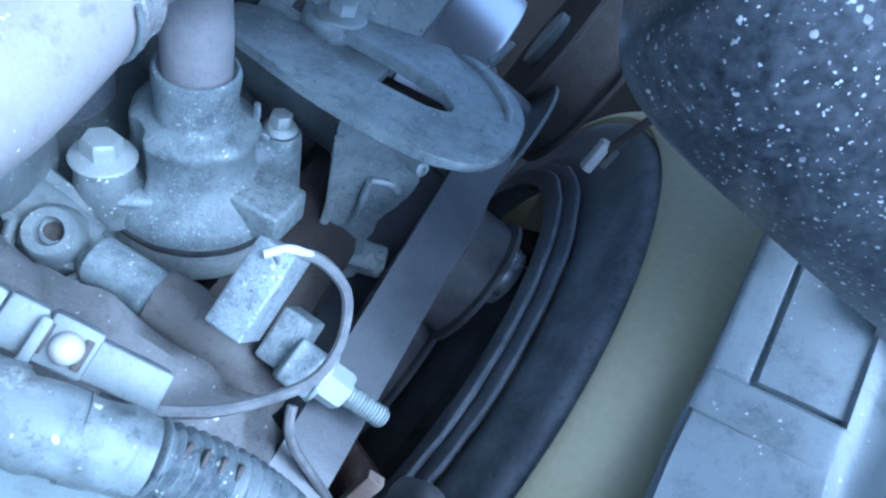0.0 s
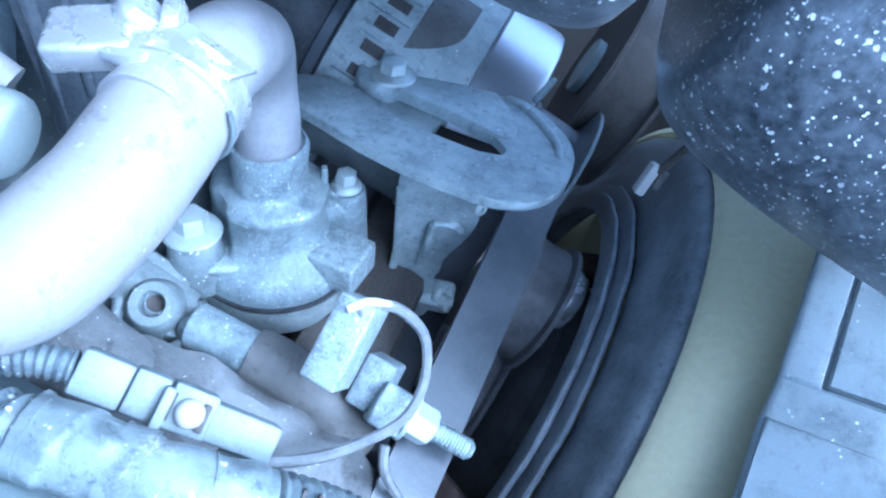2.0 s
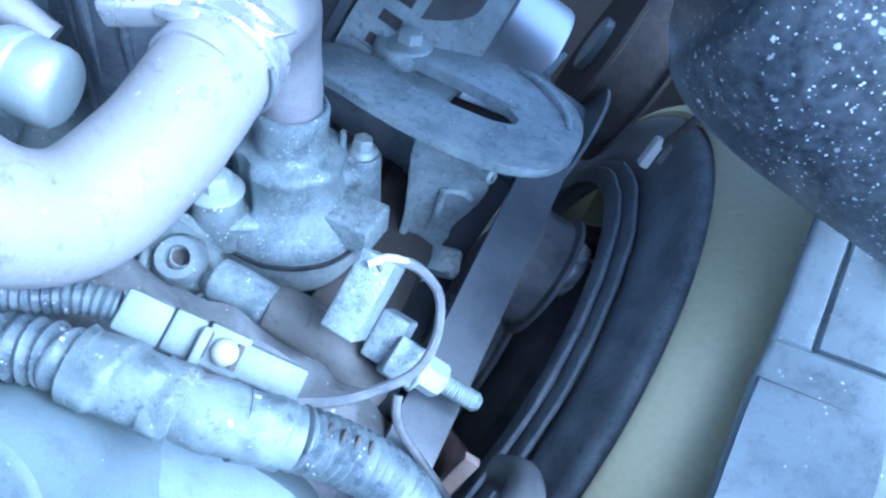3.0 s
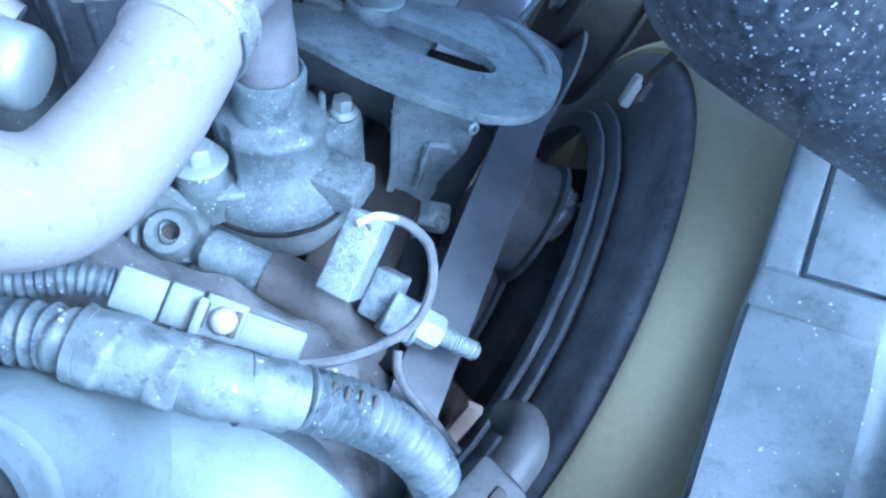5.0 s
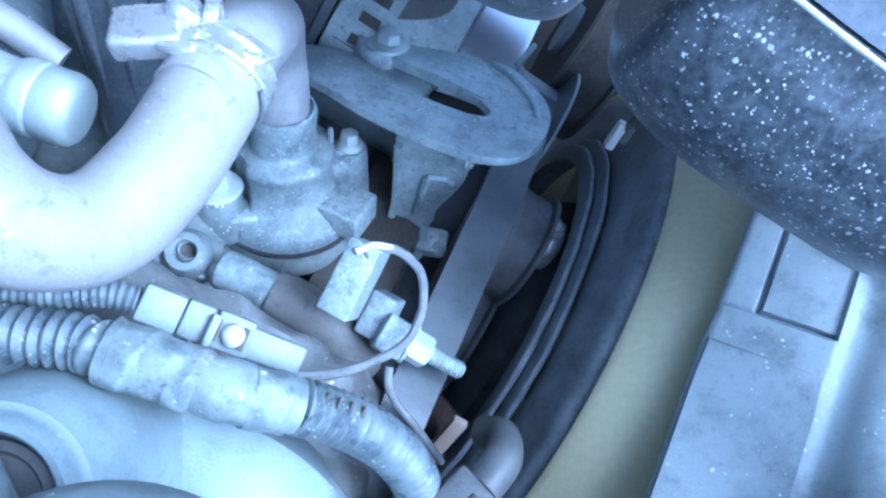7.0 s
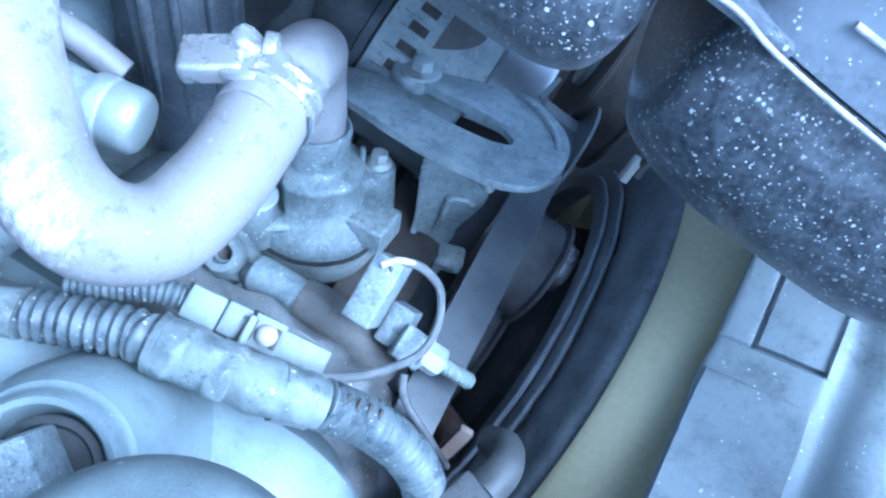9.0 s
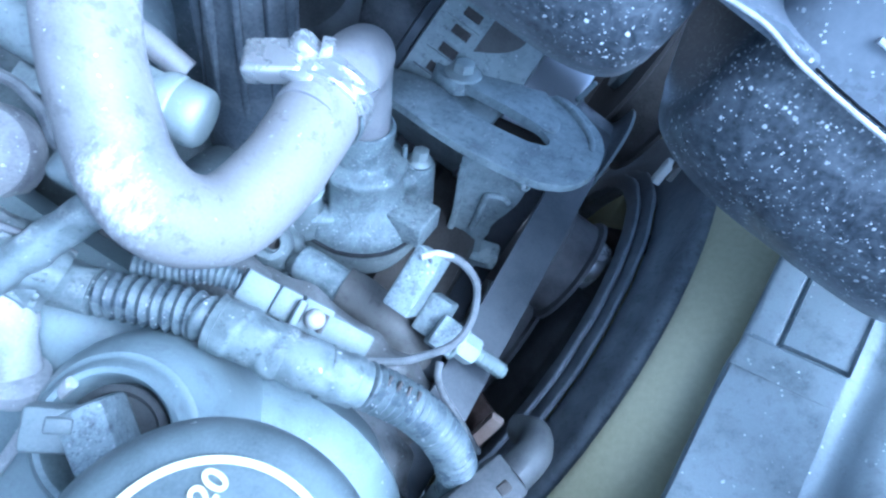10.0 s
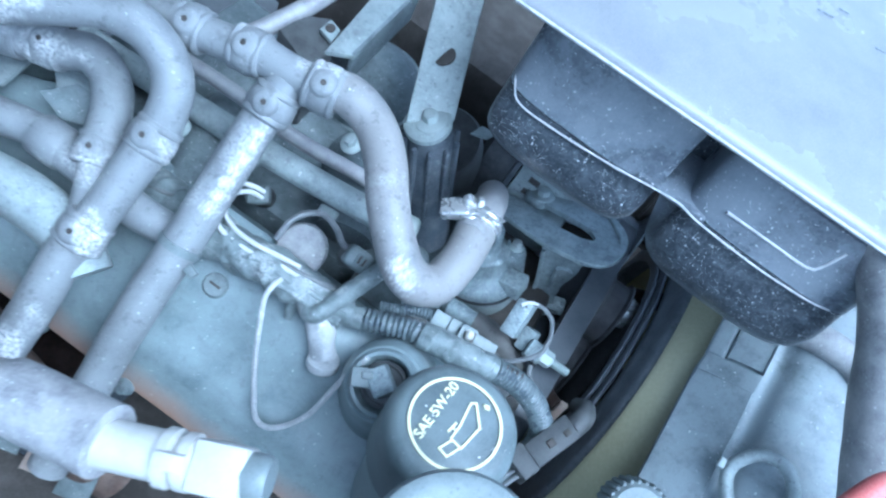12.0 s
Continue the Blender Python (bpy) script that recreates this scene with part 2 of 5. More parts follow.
GROUND = surface("asphalt", (0.05, 0.05, 0.05), dust=(0.10, 0.10, 0.095), cover=0.4, rough=0.9, patch=3, grain=300, bump=0.5)
YELLOW = surface("pale_yellow_print", (0.80, 0.77, 0.48), dust=(0.6, 0.58, 0.42), cover=0.2, rough=0.6, patch=120, grain=1500, bump=0.0)
BLUEGREY = surface("blue_grey_steel", (0.12, 0.129, 0.143), dust=(0.255, 0.268, 0.285), cover=0.42, rough=0.32, patch=50, grain=900, bump=0.3, smear=0.5, blotch=0.45)
BROWNCAST = surface("brown_dusted_casting", (0.06, 0.055, 0.048), dust=(0.14, 0.134, 0.124), cover=0.5, rough=0.45, dusty_rough=0.58, patch=40, grain=900, bump=0.3, blotch=0.4, smear=0.4)
WEB = surface("mottled_timing_casting", (0.055, 0.051, 0.045), dust=(0.22, 0.222, 0.223), cover=0.42, rough=0.36, dusty_rough=0.55, patch=26, grain=900, bump=0.35, blotch=0.5, smear=0.7, specks=0.08)
PIPE = surface("stained_steel_pipe", (0.24, 0.235, 0.25), dust=(0.42, 0.41, 0.40), cover=0.4, rough=0.45, metal=0.1, patch=55, grain=1100, bump=0.15, smear=0.4)
GREYPLUG = surface("grimy_grey_plastic", (0.045, 0.046, 0.047), dust=(0.115, 0.116, 0.114), cover=0.45, rough=0.42, patch=60, grain=900, bump=0.2, blotch=0.25, smear=0.3)
PALE = surface("pale_scuffed_rubber", (0.30, 0.305, 0.31), dust=(0.52, 0.52, 0.515), cover=0.5, rough=0.45, patch=70, grain=900, bump=0.35, specks=0.3, blotch=0.3, worn=0.6, smear=0.3)
SATIN = surface("satin_grey_canister", (0.07, 0.08, 0.095), dust=(0.18, 0.19, 0.205), cover=0.3, rough=0.14, dusty_rough=0.35, patch=40, grain=600, bump=0.05)
MANIFOLD = surface("scaled_brown_rust", (0.10, 0.062, 0.045), dust=(0.17, 0.125, 0.10), cover=0.4, rough=0.8, patch=45, grain=900, bump=0.5, second=(0.05, 0.033, 0.026))
CAST_SPECK = surface("frosted_cast_block", (0.109, 0.128, 0.137), dust=(0.400, 0.450, 0.450), cover=0.52, rough=0.36, dusty_rough=0.5, metal=0.15, patch=190, grain=1200, bump=0.5, specks=0.5, speck_scale=520, speck_colour=(0.72, 0.72, 0.72), blotch=0.85, smear=0.5)
RED = surface("red_rubber", (0.55, 0.10, 0.08), dust=(0.6, 0.35, 0.33), cover=0.3, rough=0.5)
TAN = surface("tan_metal", (0.30, 0.22, 0.17), dust=(0.42, 0.35, 0.30), cover=0.4, rough=0.5, patch=30)


BRACKET = surface("oily_bracket_casting", (0.182, 0.208, 0.214), dust=(0.455, 0.508, 0.502), cover=0.42, rough=0.3, dusty_rough=0.5, metal=0.15, patch=55, grain=1600, bump=0.3, blotch=0.55, smear=0.6, specks=0.2, speck_scale=500)
for dull in (PULLEY, BLUEGREY, DARK, RUST, FAN):
    dull.node_tree.nodes["Principled BSDF"].inputs["Specular IOR Level"].default_value = 0.15


# ---- building helpers; lengths in millimetres, z counted from 1300 mm ----
def P(x, y, z):
    return Vector((x / 1000, y / 1000, 1.3 + z / 1000))


def V(p):
    return P(*p) if not isinstance(p, Vector) else p


def thing(name, at, label, category, group="", kind=""):
    ob = new(name)
    ob.empty_display_size = 0.01
    ob.matrix_world = Matrix.Translation(V(at))
    return tagged(ob, label, category, group, kind)


def finish(bm, smooth=True):
    bmesh.ops.recalc_face_normals(bm, faces=bm.faces)
    me = bpy.data.meshes.new("mesh")
    bm.to_mesh(me)
    bm.free()
    if smooth:
        me.shade_smooth()
        me.set_sharp_from_angle(angle=radians(38))
    return me


def part(name, bm, material, parent=None, label=""):
    me = finish(bm)
    me.name = name
    me.materials.append(material)
    ob = new(name, me)
    if parent:
        ob.parent = parent
        ob.matrix_parent_inverse = Matrix.Identity(4) if parent.parent else parent.matrix_basis.inverted()
    return tagged(ob, label)


def single(name, bm, material, label, category, group="", kind=""):
    return tagged(part(name, bm, material), label, category, group, kind)


def spline(pts, step=4.0, closed=False):
    """Catmull-Rom through the points, in metres, about every step millimetres."""
    p = [V(q) for q in pts]
    n = len(p)
    out = []
    for i in range(n if closed else n - 1):
        a, b, c, d = (p[(i + k) % n] if closed else p[min(max(i + k, 0), n - 1)] for k in (-1, 0, 1, 2))
        m = max(2, int((c - b).length * 1000 / step))
        for j in range(m):
            s = j / m
            out.append(0.5 * (2 * b + (c - a) * s + (2 * a - 5 * b + 4 * c - d) * s * s + (3 * b - a - 3 * c + d) * s ** 3))
    if not closed:
        out.append(p[-1])
    return out


def sweep(bm, line, radius, seg=20, cap=True, rough=0.0, flat=1.0, scale=60.0, closed=False, wrap=None):
    """A tube along the line; radius in mm, a number or a function of (fraction, length in mm). rough: unevenness in mm."""
    rings, length = [], 0.0
    up = None
    total = sum((b - a).length for a, b in zip(line, line[1:])) * 1000
    for i, q in enumerate(line):
        if closed:
            t = (line[(i + 1) % len(line)] - line[i - 1]).normalized()
        else:
            t = (line[min(i + 1, len(line) - 1)] - line[max(i - 1, 0)]).normalized()
        if up is None:
            up = t.orthogonal().normalized()
        up = (up - t * up.dot(t)).normalized()
        side = t.cross(up)
        if i:
            length += (q - line[i - 1]).length * 1000
        r = radius(length / max(total, 1e-6), length) if callable(radius) else radius
        ring = []
        for k in range(seg):
            a = 2 * math.pi * k / seg
            way = up * math.cos(a) + side * math.sin(a) * flat
            rr = r
            if wrap:
                turn = (length / wrap[0] + k / seg + 0.12 * noise.noise(q * 40)) % 1.0
                rr += wrap[1] * (turn if turn < 0.93 else (1 - turn) / 0.07)
            if rough:
                rr += rough * noise.noise((q + way * r / 1000) * scale)
            ring.append(bm.verts.new(q + way * rr / 1000))
        rings.append(ring)
    pairs = list(zip(rings, rings[1:])) + ([(rings[-1], rings[0])] if closed else [])
    for a, b in pairs:
        for k in range(seg):
            bm.faces.new((a[k], a[(k + 1) % seg], b[(k + 1) % seg], b[k]))
    if cap and not closed:
        bm.faces.new(rings[0][::-1])
        bm.faces.new(rings[-1])
    return bm


def tube(pts, radius, seg=20, rough=0.0, step=4.0, flat=1.0, scale=60.0, closed=False, wrap=None):
    return sweep(bmesh.new(), spline(pts, step, closed), radius, seg, True, rough, flat, scale, closed, wrap)


def lathe(bm, origin, axis, profile, seg=32, wob=0.0, capped=True):
    """A turned body: profile of (radius, height) in mm along the axis from the origin."""
    o, ax = V(origin), Vector(axis).normalized()
    u = ax.orthogonal().normalized()
    w = ax.cross(u)
    rings = []
    for r, h in profile:
        ring = []
        for k in range(seg):
            a = 2 * math.pi * k / seg
            way = u * math.cos(a) + w * math.sin(a)
            rr = max(r, 0.02)
            q = o + ax * h / 1000 + way * rr / 1000
            if wob:
                q += way * wob / 1000 * noise.noise(q * 70)
            ring.append(bm.verts.new(q))
        rings.append(ring)
    for a, b in zip(rings, rings[1:]):
        for k in range(seg):
            bm.faces.new((a[k], a[(k + 1) % seg], b[(k + 1) % seg], b[k]))
    if capped:
        bm.faces.new(rings[0][::-1])
        bm.faces.new(rings[-1])
    else:
        for k in range(seg):
            bm.faces.new((rings[-1][k], rings[-1][(k + 1) % seg], rings[0][(k + 1) % seg], rings[0][k]))
    return bm


def frame_of(ahead, up=(0, 0, 1)):
    a = Vector(ahead).normalized()
    u = Vector(up)
    u = (u - a * u.dot(a)).normalized()
    return a, u.cross(a).normalized(), u


def block(bm, centre, size, ahead=(1, 0, 0), up=(0, 0, 1), bevel=1.0, seg=2, taper=1.0):
    """A box with rounded edges: size along ahead, across and up; taper narrows its top."""
    a, s, u = frame_of(ahead, up)
    c = V(centre)
    made = []
    for k in (-1, 1):
        f = taper if k > 0 else 1.0
        for i, j in ((-1, -1), (1, -1), (1, 1), (-1, 1)):
            made.append(bm.verts.new(c + (a * i * size[0] * f + s * j * size[1] * f + u * k * size[2]) / 2000))
    b, t = made[:4], made[4:]
    fs = [bm.faces.new(b[::-1]), bm.faces.new(t)] + [bm.faces.new((b[i], b[(i + 1) % 4], t[(i + 1) % 4], t[i])) for i in range(4)]
    if bevel:
        bmesh.ops.bevel(bm, geom=list({e for f in fs for e in f.edges}), offset=bevel / 1000, segments=seg, profile=0.5, affect="EDGES")
    return bm


def slab(bm, outline, thick, bevel=1.0, seg=2):
    """A plate: the outline's points in order (nearly in one plane), thick mm along the way that the plane faces down."""
    pts = [V(q) for q in outline]
    n = sum(((pts[i] - pts[0]).cross(pts[i + 1] - pts[0]) for i in range(1, len(pts) - 1)), Vector()).normalized()
    if n.z > 0:
        n = -n
    top = [bm.verts.new(q) for q in pts]
    low = [bm.verts.new(q + n * thick / 1000) for q in pts]
    f1, f2 = bm.faces.new(top), bm.faces.new(low[::-1])
    sides = [bm.faces.new((top[i], low[i], low[(i + 1) % len(pts)], top[(i + 1) % len(pts)])) for i in range(len(pts))]
    if bevel:
        bmesh.ops.bevel(bm, geom=list(f1.edges) + list(f2.edges), offset=bevel / 1000, segments=seg, profile=0.5, affect="EDGES")
    return bm


def prism(bm, section, x0, x1, rings=24, wave=None):
    """A body of constant cross-section (y, z) from x0 to x1, closed at both ends."""
    loops = []
    for i in range(rings + 1):
        x = x0 + (x1 - x0) * i / rings
        loops.append([bm.verts.new(P(x, *(wave(x, y, z) if wave else (y, z)))) for y, z in section])
    n = len(section)
    for a, b in zip(loops, loops[1:]):
        for k in range(n):
            bm.faces.new((a[k], a[(k + 1) % n], b[(k + 1) % n], b[k]))
    bm.faces.new(loops[0][::-1])
    bm.faces.new(loops[-1])
    return bm


def hexagon(bm, at, axis, flats, height, dome=0.0):
    o, ax = V(at), Vector(axis).normalized()
    u = ax.orthogonal().normalized()
    w = ax.cross(u)
    r = flats / math.sqrt(3)
    prof = [(1.0, 0), (1.0, height * 0.82), (0.86, height)] + ([(0.45, height + dome), (0.1, height + dome)] if dome else [])
    rings = []
    for f, h in prof:
        rings.append([bm.verts.new(o + (ax * h + (u * math.cos(k * math.pi / 3) + w * math.sin(k * math.pi / 3)) * r * f) / 1000) for k in range(6)])
    for a, b in zip(rings, rings[1:]):
        for k in range(6):
            bm.faces.new((a[k], a[(k + 1) % 6], b[(k + 1) % 6], b[k]))
    bm.faces.new(rings[0][::-1])
    bm.faces.new(rings[-1])
    return bm


def bolt(at, axis, flats, flange, head=6.0, label="dusty hex flange bolt", material=None, group="engine bolts"):
    """A flanged hex bolt whose flange sits at the place given."""
    ob = thing("flange_bolt", at, label, "bolt", group)
    part("washer_flange", lathe(bmesh.new(), at, axis, [(flange * 0.9, -0.5), (flange, 0.6), (flange * 0.96, 1.6), (flats * 0.62, 3.0)], 28), material or STEEL, ob)
    ax = Vector(axis).normalized()
    part("head", hexagon(bmesh.new(), V(at) + ax * 0.0024, axis, flats, head, 0.4), material or STEEL, ob)
    return ob


def wire(name, pts, radius, material, label, category="wire", group=""):
    return single(name, tube(pts, radius, 8, 0.15, 3.0), material, label, category, group)


# ---- the setting ----
g = bmesh.new()
for q in ((-60, -60), (60, -60), (60, 60), (-60, 60)):
    g.verts.new((q[0], q[1], 0.0))
g.faces.new(g.verts)
single("ground", g, GROUND, "dark asphalt ground under the car", "ground", kind="structure")
single("wall_rear", block(bmesh.new(), (-760, 280, -300), (16, 1240, 740), bevel=4), PAINT, "grey painted bulkhead behind the engine", "bulkhead", kind="structure")
single("wall_inner", block(bmesh.new(), (-120, -380, -430), (1300, 14, 740), bevel=4), PAINT, "grey painted inner wing beside the engine", "inner wing", kind="structure")
single("wall_outer", block(bmesh.new(), (-120, 900, -380), (1300, 14, 740), bevel=4), PAINT, "grey painted inner wing across the engine", "inner wing", kind="structure")
single("wall_front", block(bmesh.new(), (480, 280, -340), (40, 1240, 600), bevel=6), DARK, "dark radiator core in front of the fan", "radiator", kind="structure")

# out of view; added to keep rear sky light off the fan
bon = thing("bonnet", (-760, 280, 0), "unseen open car bonnet with a dark painted underside", "bonnet", kind="structure")
part("skin", slab(bmesh.new(), [(-760, -480, 20), (-760, 1040, 20), (-60, 1040, 900), (-60, -480, 900)], 6, 0), PAINT, bon)

# engine block and the dark hollow round it
blk = thing("engine_block", (-200, 250, -800), "dark oily engine block and heads below the covers", "engine")
part("crankcase", block(bmesh.new(), (-190, 260, -560), (430, 330, 480), bevel=14), DARK, blk)
part("cylinder_head", block(bmesh.new(), (-190, 40, -365), (470, 120, 130), ahead=(1, 0, 0), up=(0, -0.6, 0.8), bevel=8), DARK, blk)
part("front_cover", block(bmesh.new(), (20, 190, -420), (50, 330, 300), bevel=14), DARK, blk)
part("valley", block(bmesh.new(), (-230, 230, -300), (380, 220, 60), bevel=10), CAST_DARK, blk)

# valve cover with its boss for the coil
SEC = [(-30, -352), (-54, -332), (-60, -326), (-59, -321), (-54, -312), (-45, -292), (-38, -283), (-26, -276), (-11, -266), (1, -252), (13, -239), (28, -226), (46, -218), (66, -220), (82, -238), (86, -266), (60, -352)]


def cover_wave(x, y, z):
    d = 2.5 * math.sin(x * 0.021) + 3.0 * math.sin(x * 0.047 + 1.0)
    k = max(0.0, min(1.0, (z + 345) / 100))
    roll = max(0.0, (x - 12) / 70) ** 2
    return y - d * 0.4 * k + (30 - y) * 0.35 * roll, z + d * 0.5 * k - 46 * roll * k


cover = thing("valve_cover", (-190, 10, -330), "dusty grey valve cover over the near bank of cylinders", "valve cover")
part("shell", prism(bmesh.new(), [tuple(q) for q in SEC], -440, 84, 72, cover_wave), COVER, cover)
AX = Vector((-0.12, -0.52, 0.85)).normalized()
boss = lathe(bmesh.new(), (-46, 16, -212), AX, [(46, -42), (40, -26), (37, -12), (35.2, 2), (33.8, 14), (31.8, 22), (29.5, 28), (27.5, 31.5), (26, 32), (25, 33.5), (24.5, 37), (23, 38.6), (21, 38.2), (19.6, 36), (18.8, 26), (17, 24)], 40)
for v in boss.verts:  # its foot runs out down the slope of the cover
    low = max(0.0, 2.0 - (v.co - P(-46, 16, -212)).dot(AX) * 1000)
    v.co += Vector((0, -0.85, -0.52)) * low * 0.1 / 1000
part("coil_boss", boss, COVER, cover)
for x in (-395, -300, -215, -120):
    bolt((x, -61, -326), (0, -0.85, 0.5), 8, 8, 6, "small dusty cover bolt on the rail", CAST_DARK, "cover bolts")

# oil filler cap
CAPC = (-5, -38, -104)
CAPN = Vector((-0.12, -0.10, 1.0)).normalized()
cap = thing("oil_filler_cap", (-5, -36, -160), "dusty dark oil filler cap with pale yellow print", "oil cap")
cap_top = part("cap_body", lathe(bmesh.new(), CAPC, CAPN, [(44, -64), (43, -40), (42, -16), (40.5, -8), (37, -2.6), (33, -0.6), (0.5, 0)], 56, 0.4), CAP, cap)
part("neck", lathe(bmesh.new(), CAPC, CAPN, [(40, -175), (40, -60)], 40), COVER, cap)


def flat_frame(origin, normal, xway):
    n = Vector(normal).normalized()
    x = Vector(xway)
    x = (x - n * x.dot(n)).normalized()
    m = Matrix((x, n.cross(x), n)).transposed().to_4x4()
    m.translation = V(origin)
    return m


def stroke(pts, width, height, m):
    """A raised line through 2D points in mm, lying in the plane of m."""
    bm = bmesh.new()
    for k, ((x0, y0), (x1, y1)) in enumerate(zip(pts, pts[1:])):
        top = height * (1 + 0.12 * (k % 3))
        a, c = Vector((x0, y0, 0)), Vector((x1, y1, 0))
        d = (c - a).normalized()
        s = Vector((-d.y, d.x, 0)) * width / 2
        a, c = a - d * width * 0.35, c + d * width * 0.35
        lo = [bm.verts.new(m @ (q / 1000)) for q in (a - s, c - s, c + s, a + s)]
        hi = [bm.verts.new(m @ ((q + Vector((0, 0, top))) / 1000)) for q in (a - s, c - s, c + s, a + s)]
        bm.faces.new(hi)
        for i in range(4):
            bm.faces.new((lo[i], lo[(i + 1) % 4], hi[(i + 1) % 4], hi[i]))
    return bm


def lettering(text, size, m, material, parent, name="lettering"):
    cu = bpy.data.curves.new(name, "FONT")
    cu.body, cu.size, cu.extrude, cu.align_x, cu.align_y = text, size / 1000, 0.00015, "CENTER", "CENTER"
    cu.offset = 0.0002
    tmp = bpy.data.objects.new(name, cu)
    scene.collection.objects.link(tmp)
    me = bpy.data.meshes.new_from_object(tmp.evaluated_get(bpy.context.evaluated_depsgraph_get()))
    bpy.data.objects.remove(tmp)
    me.transform(m)
    me.materials.append(material)
    ob = new(name, me)
    ob.parent = parent
    ob.matrix_parent_inverse = parent.matrix_basis.inverted()
    return ob


PRINT_WAY = (0.15, 0.99, 0)
LM = flat_frame(V(CAPC) + CAPN * 0.0005, CAPN, PRINT_WAY)
part("printed_ring", lathe(bmesh.new(), V(CAPC) + CAPN * 0.0005, CAPN, [(27.05, 0), (27.05, 0.3), (28.95, 0.3), (28.95, 0)], 96, capped=False), YELLOW, cap_top, "pale yellow printed ring")
lettering("SAE 5W-20", 8.8, LM @ Matrix.Translation((-0.001, 0.0135, 0.0002)) @ Matrix.Rotation(radians(4), 4, "Z"), YELLOW, cap_top)
OIL = flat_frame(V(CAPC) + CAPN * 0.0005, CAPN, PRINT_WAY) @ Matrix.Translation((0.001, -0.006, 0)) @ Matrix.Rotation(radians(-4), 4, "Z") @ Matrix.Scale(1.15, 4)
part("oil_can_print", stroke([(-9, -5.5), (-9, 1.5), (-1, 2.5), (13, 6.5), (15, 4.5), (6, -5.5), (-9, -5.5)], 1.3, 0.3, OIL), YELLOW, cap_top, "pale yellow oil can print")
part("oil_handle_print", stroke([(-9, 0.5), (-17, 2.5), (-17.5, -3.0), (-9, -5.0)], 1.3, 0.3, OIL), YELLOW, cap_top)
part("oil_knob_print", stroke([(-4, 2.2), (-4, 5.0), (-7, 5.0), (-1, 5.0)], 1.3, 0.3, OIL), YELLOW, cap_top)
part("oil_drop_print", stroke([(17.5, 1.0), (18.6, -1.2), (17.2, -2.2), (16.6, -0.8), (17.5, 1.0)], 1.2, 0.3, OIL), YELLOW, cap_top)

# ignition coil plug in its boss, with its lead
plug = thing("ignition_coil", (-46, 14, -205), "dusty square ignition coil plug in its boss", "coil plug")
part("seal", lathe(bmesh.new(), V((-46, 16, -212)) + AX * 0.026, AX, [(17.2, 0), (17, 4), (14.5, 5), (13, 3)], 32), GREYPLUG, plug)
part("plug_body", block(bmesh.new(), V((-49, 13, -205)) + AX * 0.033, (22, 17, 22), ahead=(0.8, -0.5, -0.2), up=AX, bevel=2.4, taper=0.92), CAST_SPECK, plug)
plug_con = part("connector", block(bmesh.new(), V((-62, 6, -204)) + AX * 0.031, (16, 14, 13), ahead=(0.85, 0.45, 0.1), up=AX, bevel=1.6), CONN, plug)
part("latch", block(bmesh.new(), V((-59, 7, -198)) + AX * 0.034, (8, 5, 3), ahead=(0.85, 0.45, 0.1), up=AX, bevel=0.8), CONN, plug_con)
wire("coil_lead", [(-70, 4, -176), (-76, -8, -204), (-82, -24, -250), (-97, -38, -272), (-112, -40, -274), (-124, -31, -260), (-137, -19, -238), (-149, -6, -209), (-157, 8, -194), (-155, 24, -186)], 2.2, PALE, "dusty ignition lead looping over the valve cover")

# ---- hoses ----
HOSE_A = [(-206, 102, -83), (-187, 108, -81), (-163, 106, -86), (-141, 90, -92), (-122, 68, -100), (-104, 54, -111), (-88, 46, -122), (-73, 48, -130), (-62, 62, -136), (-58, 84, -132), (-59, 104, -128), (-61, 122, -123)]
bend = thing("coolant_hose", (-104, 54, -127), "pale dusty rubber coolant hose in a deep bend", "hose", "coolant hoses")
part("tube", tube(HOSE_A, 15.2, 40, 0.8, 2.5, scale=35), HOSE_BEND, bend)
part("cuff", lathe(bmesh.new(), (-60.6, 115, -125.5), (-0.06, 0.96, 0.24), [(14.4, 0), (15.3, 0.6), (15.6, 2), (15.6, 6.5), (15.0, 8.2), (13.0, 8.6)], 44, 0.5), HOSE_BEND, bend)
clampx = thing("hose_clamp", (-63, 132, -122), "bright worm-drive clamp on the coolant hose", "hose clamp", "hose clamps")
CA = Vector((-0.1, 0.98, 0.1)).normalized()
part("band", lathe(bmesh.new(), (-60, 116, -124), CA, [(15.4, 0), (16.6, 0), (16.9, 1), (16.5, 2), (16.5, 7), (16.9, 8), (16.6, 9), (15.4, 9)], 40, 0.5), CHROME, clampx)
housing = part("screw_housing", block(bmesh.new(), (-83, 117, -119), (22, 16, 9), ahead=(0.80, 0.35, 0.45), up=(-0.5, -0.3, 0.8), bevel=2.2, seg=3), CHROME, clampx)
part("saddle", block(bmesh.new(), (-74, 118, -113.5), (12, 15, 5), ahead=(0.85, 0.2, 0.3), up=(-0.4, -0.3, 0.85), bevel=1.6), CHROME, clampx)
part("screw_head", lathe(bmesh.new(), (-77, 124.5, -112.5), (0.25, 0.35, 0.9), [(5.2, -3), (6.0, -1.5), (6.2, 2), (5.2, 4.0), (3.0, 4.6), (0.6, 4.2)], 24, 0.7), CHROME, housing)
part("screw_washer", lathe(bmesh.new(), (-72, 127, -111), (0.8, 0.3, 0.2), [(5.0, 0), (5.4, 1), (5.4, 4), (4.0, 5)], 22, 0.5), CHROME, housing)
part("band_tail", slab(bmesh.new(), [(-70, 117, -107.6), (-50, 119, -108), (-47, 128, -109.6), (-66, 127, -107)], 1.8, 0.5), CHROME, clampx)
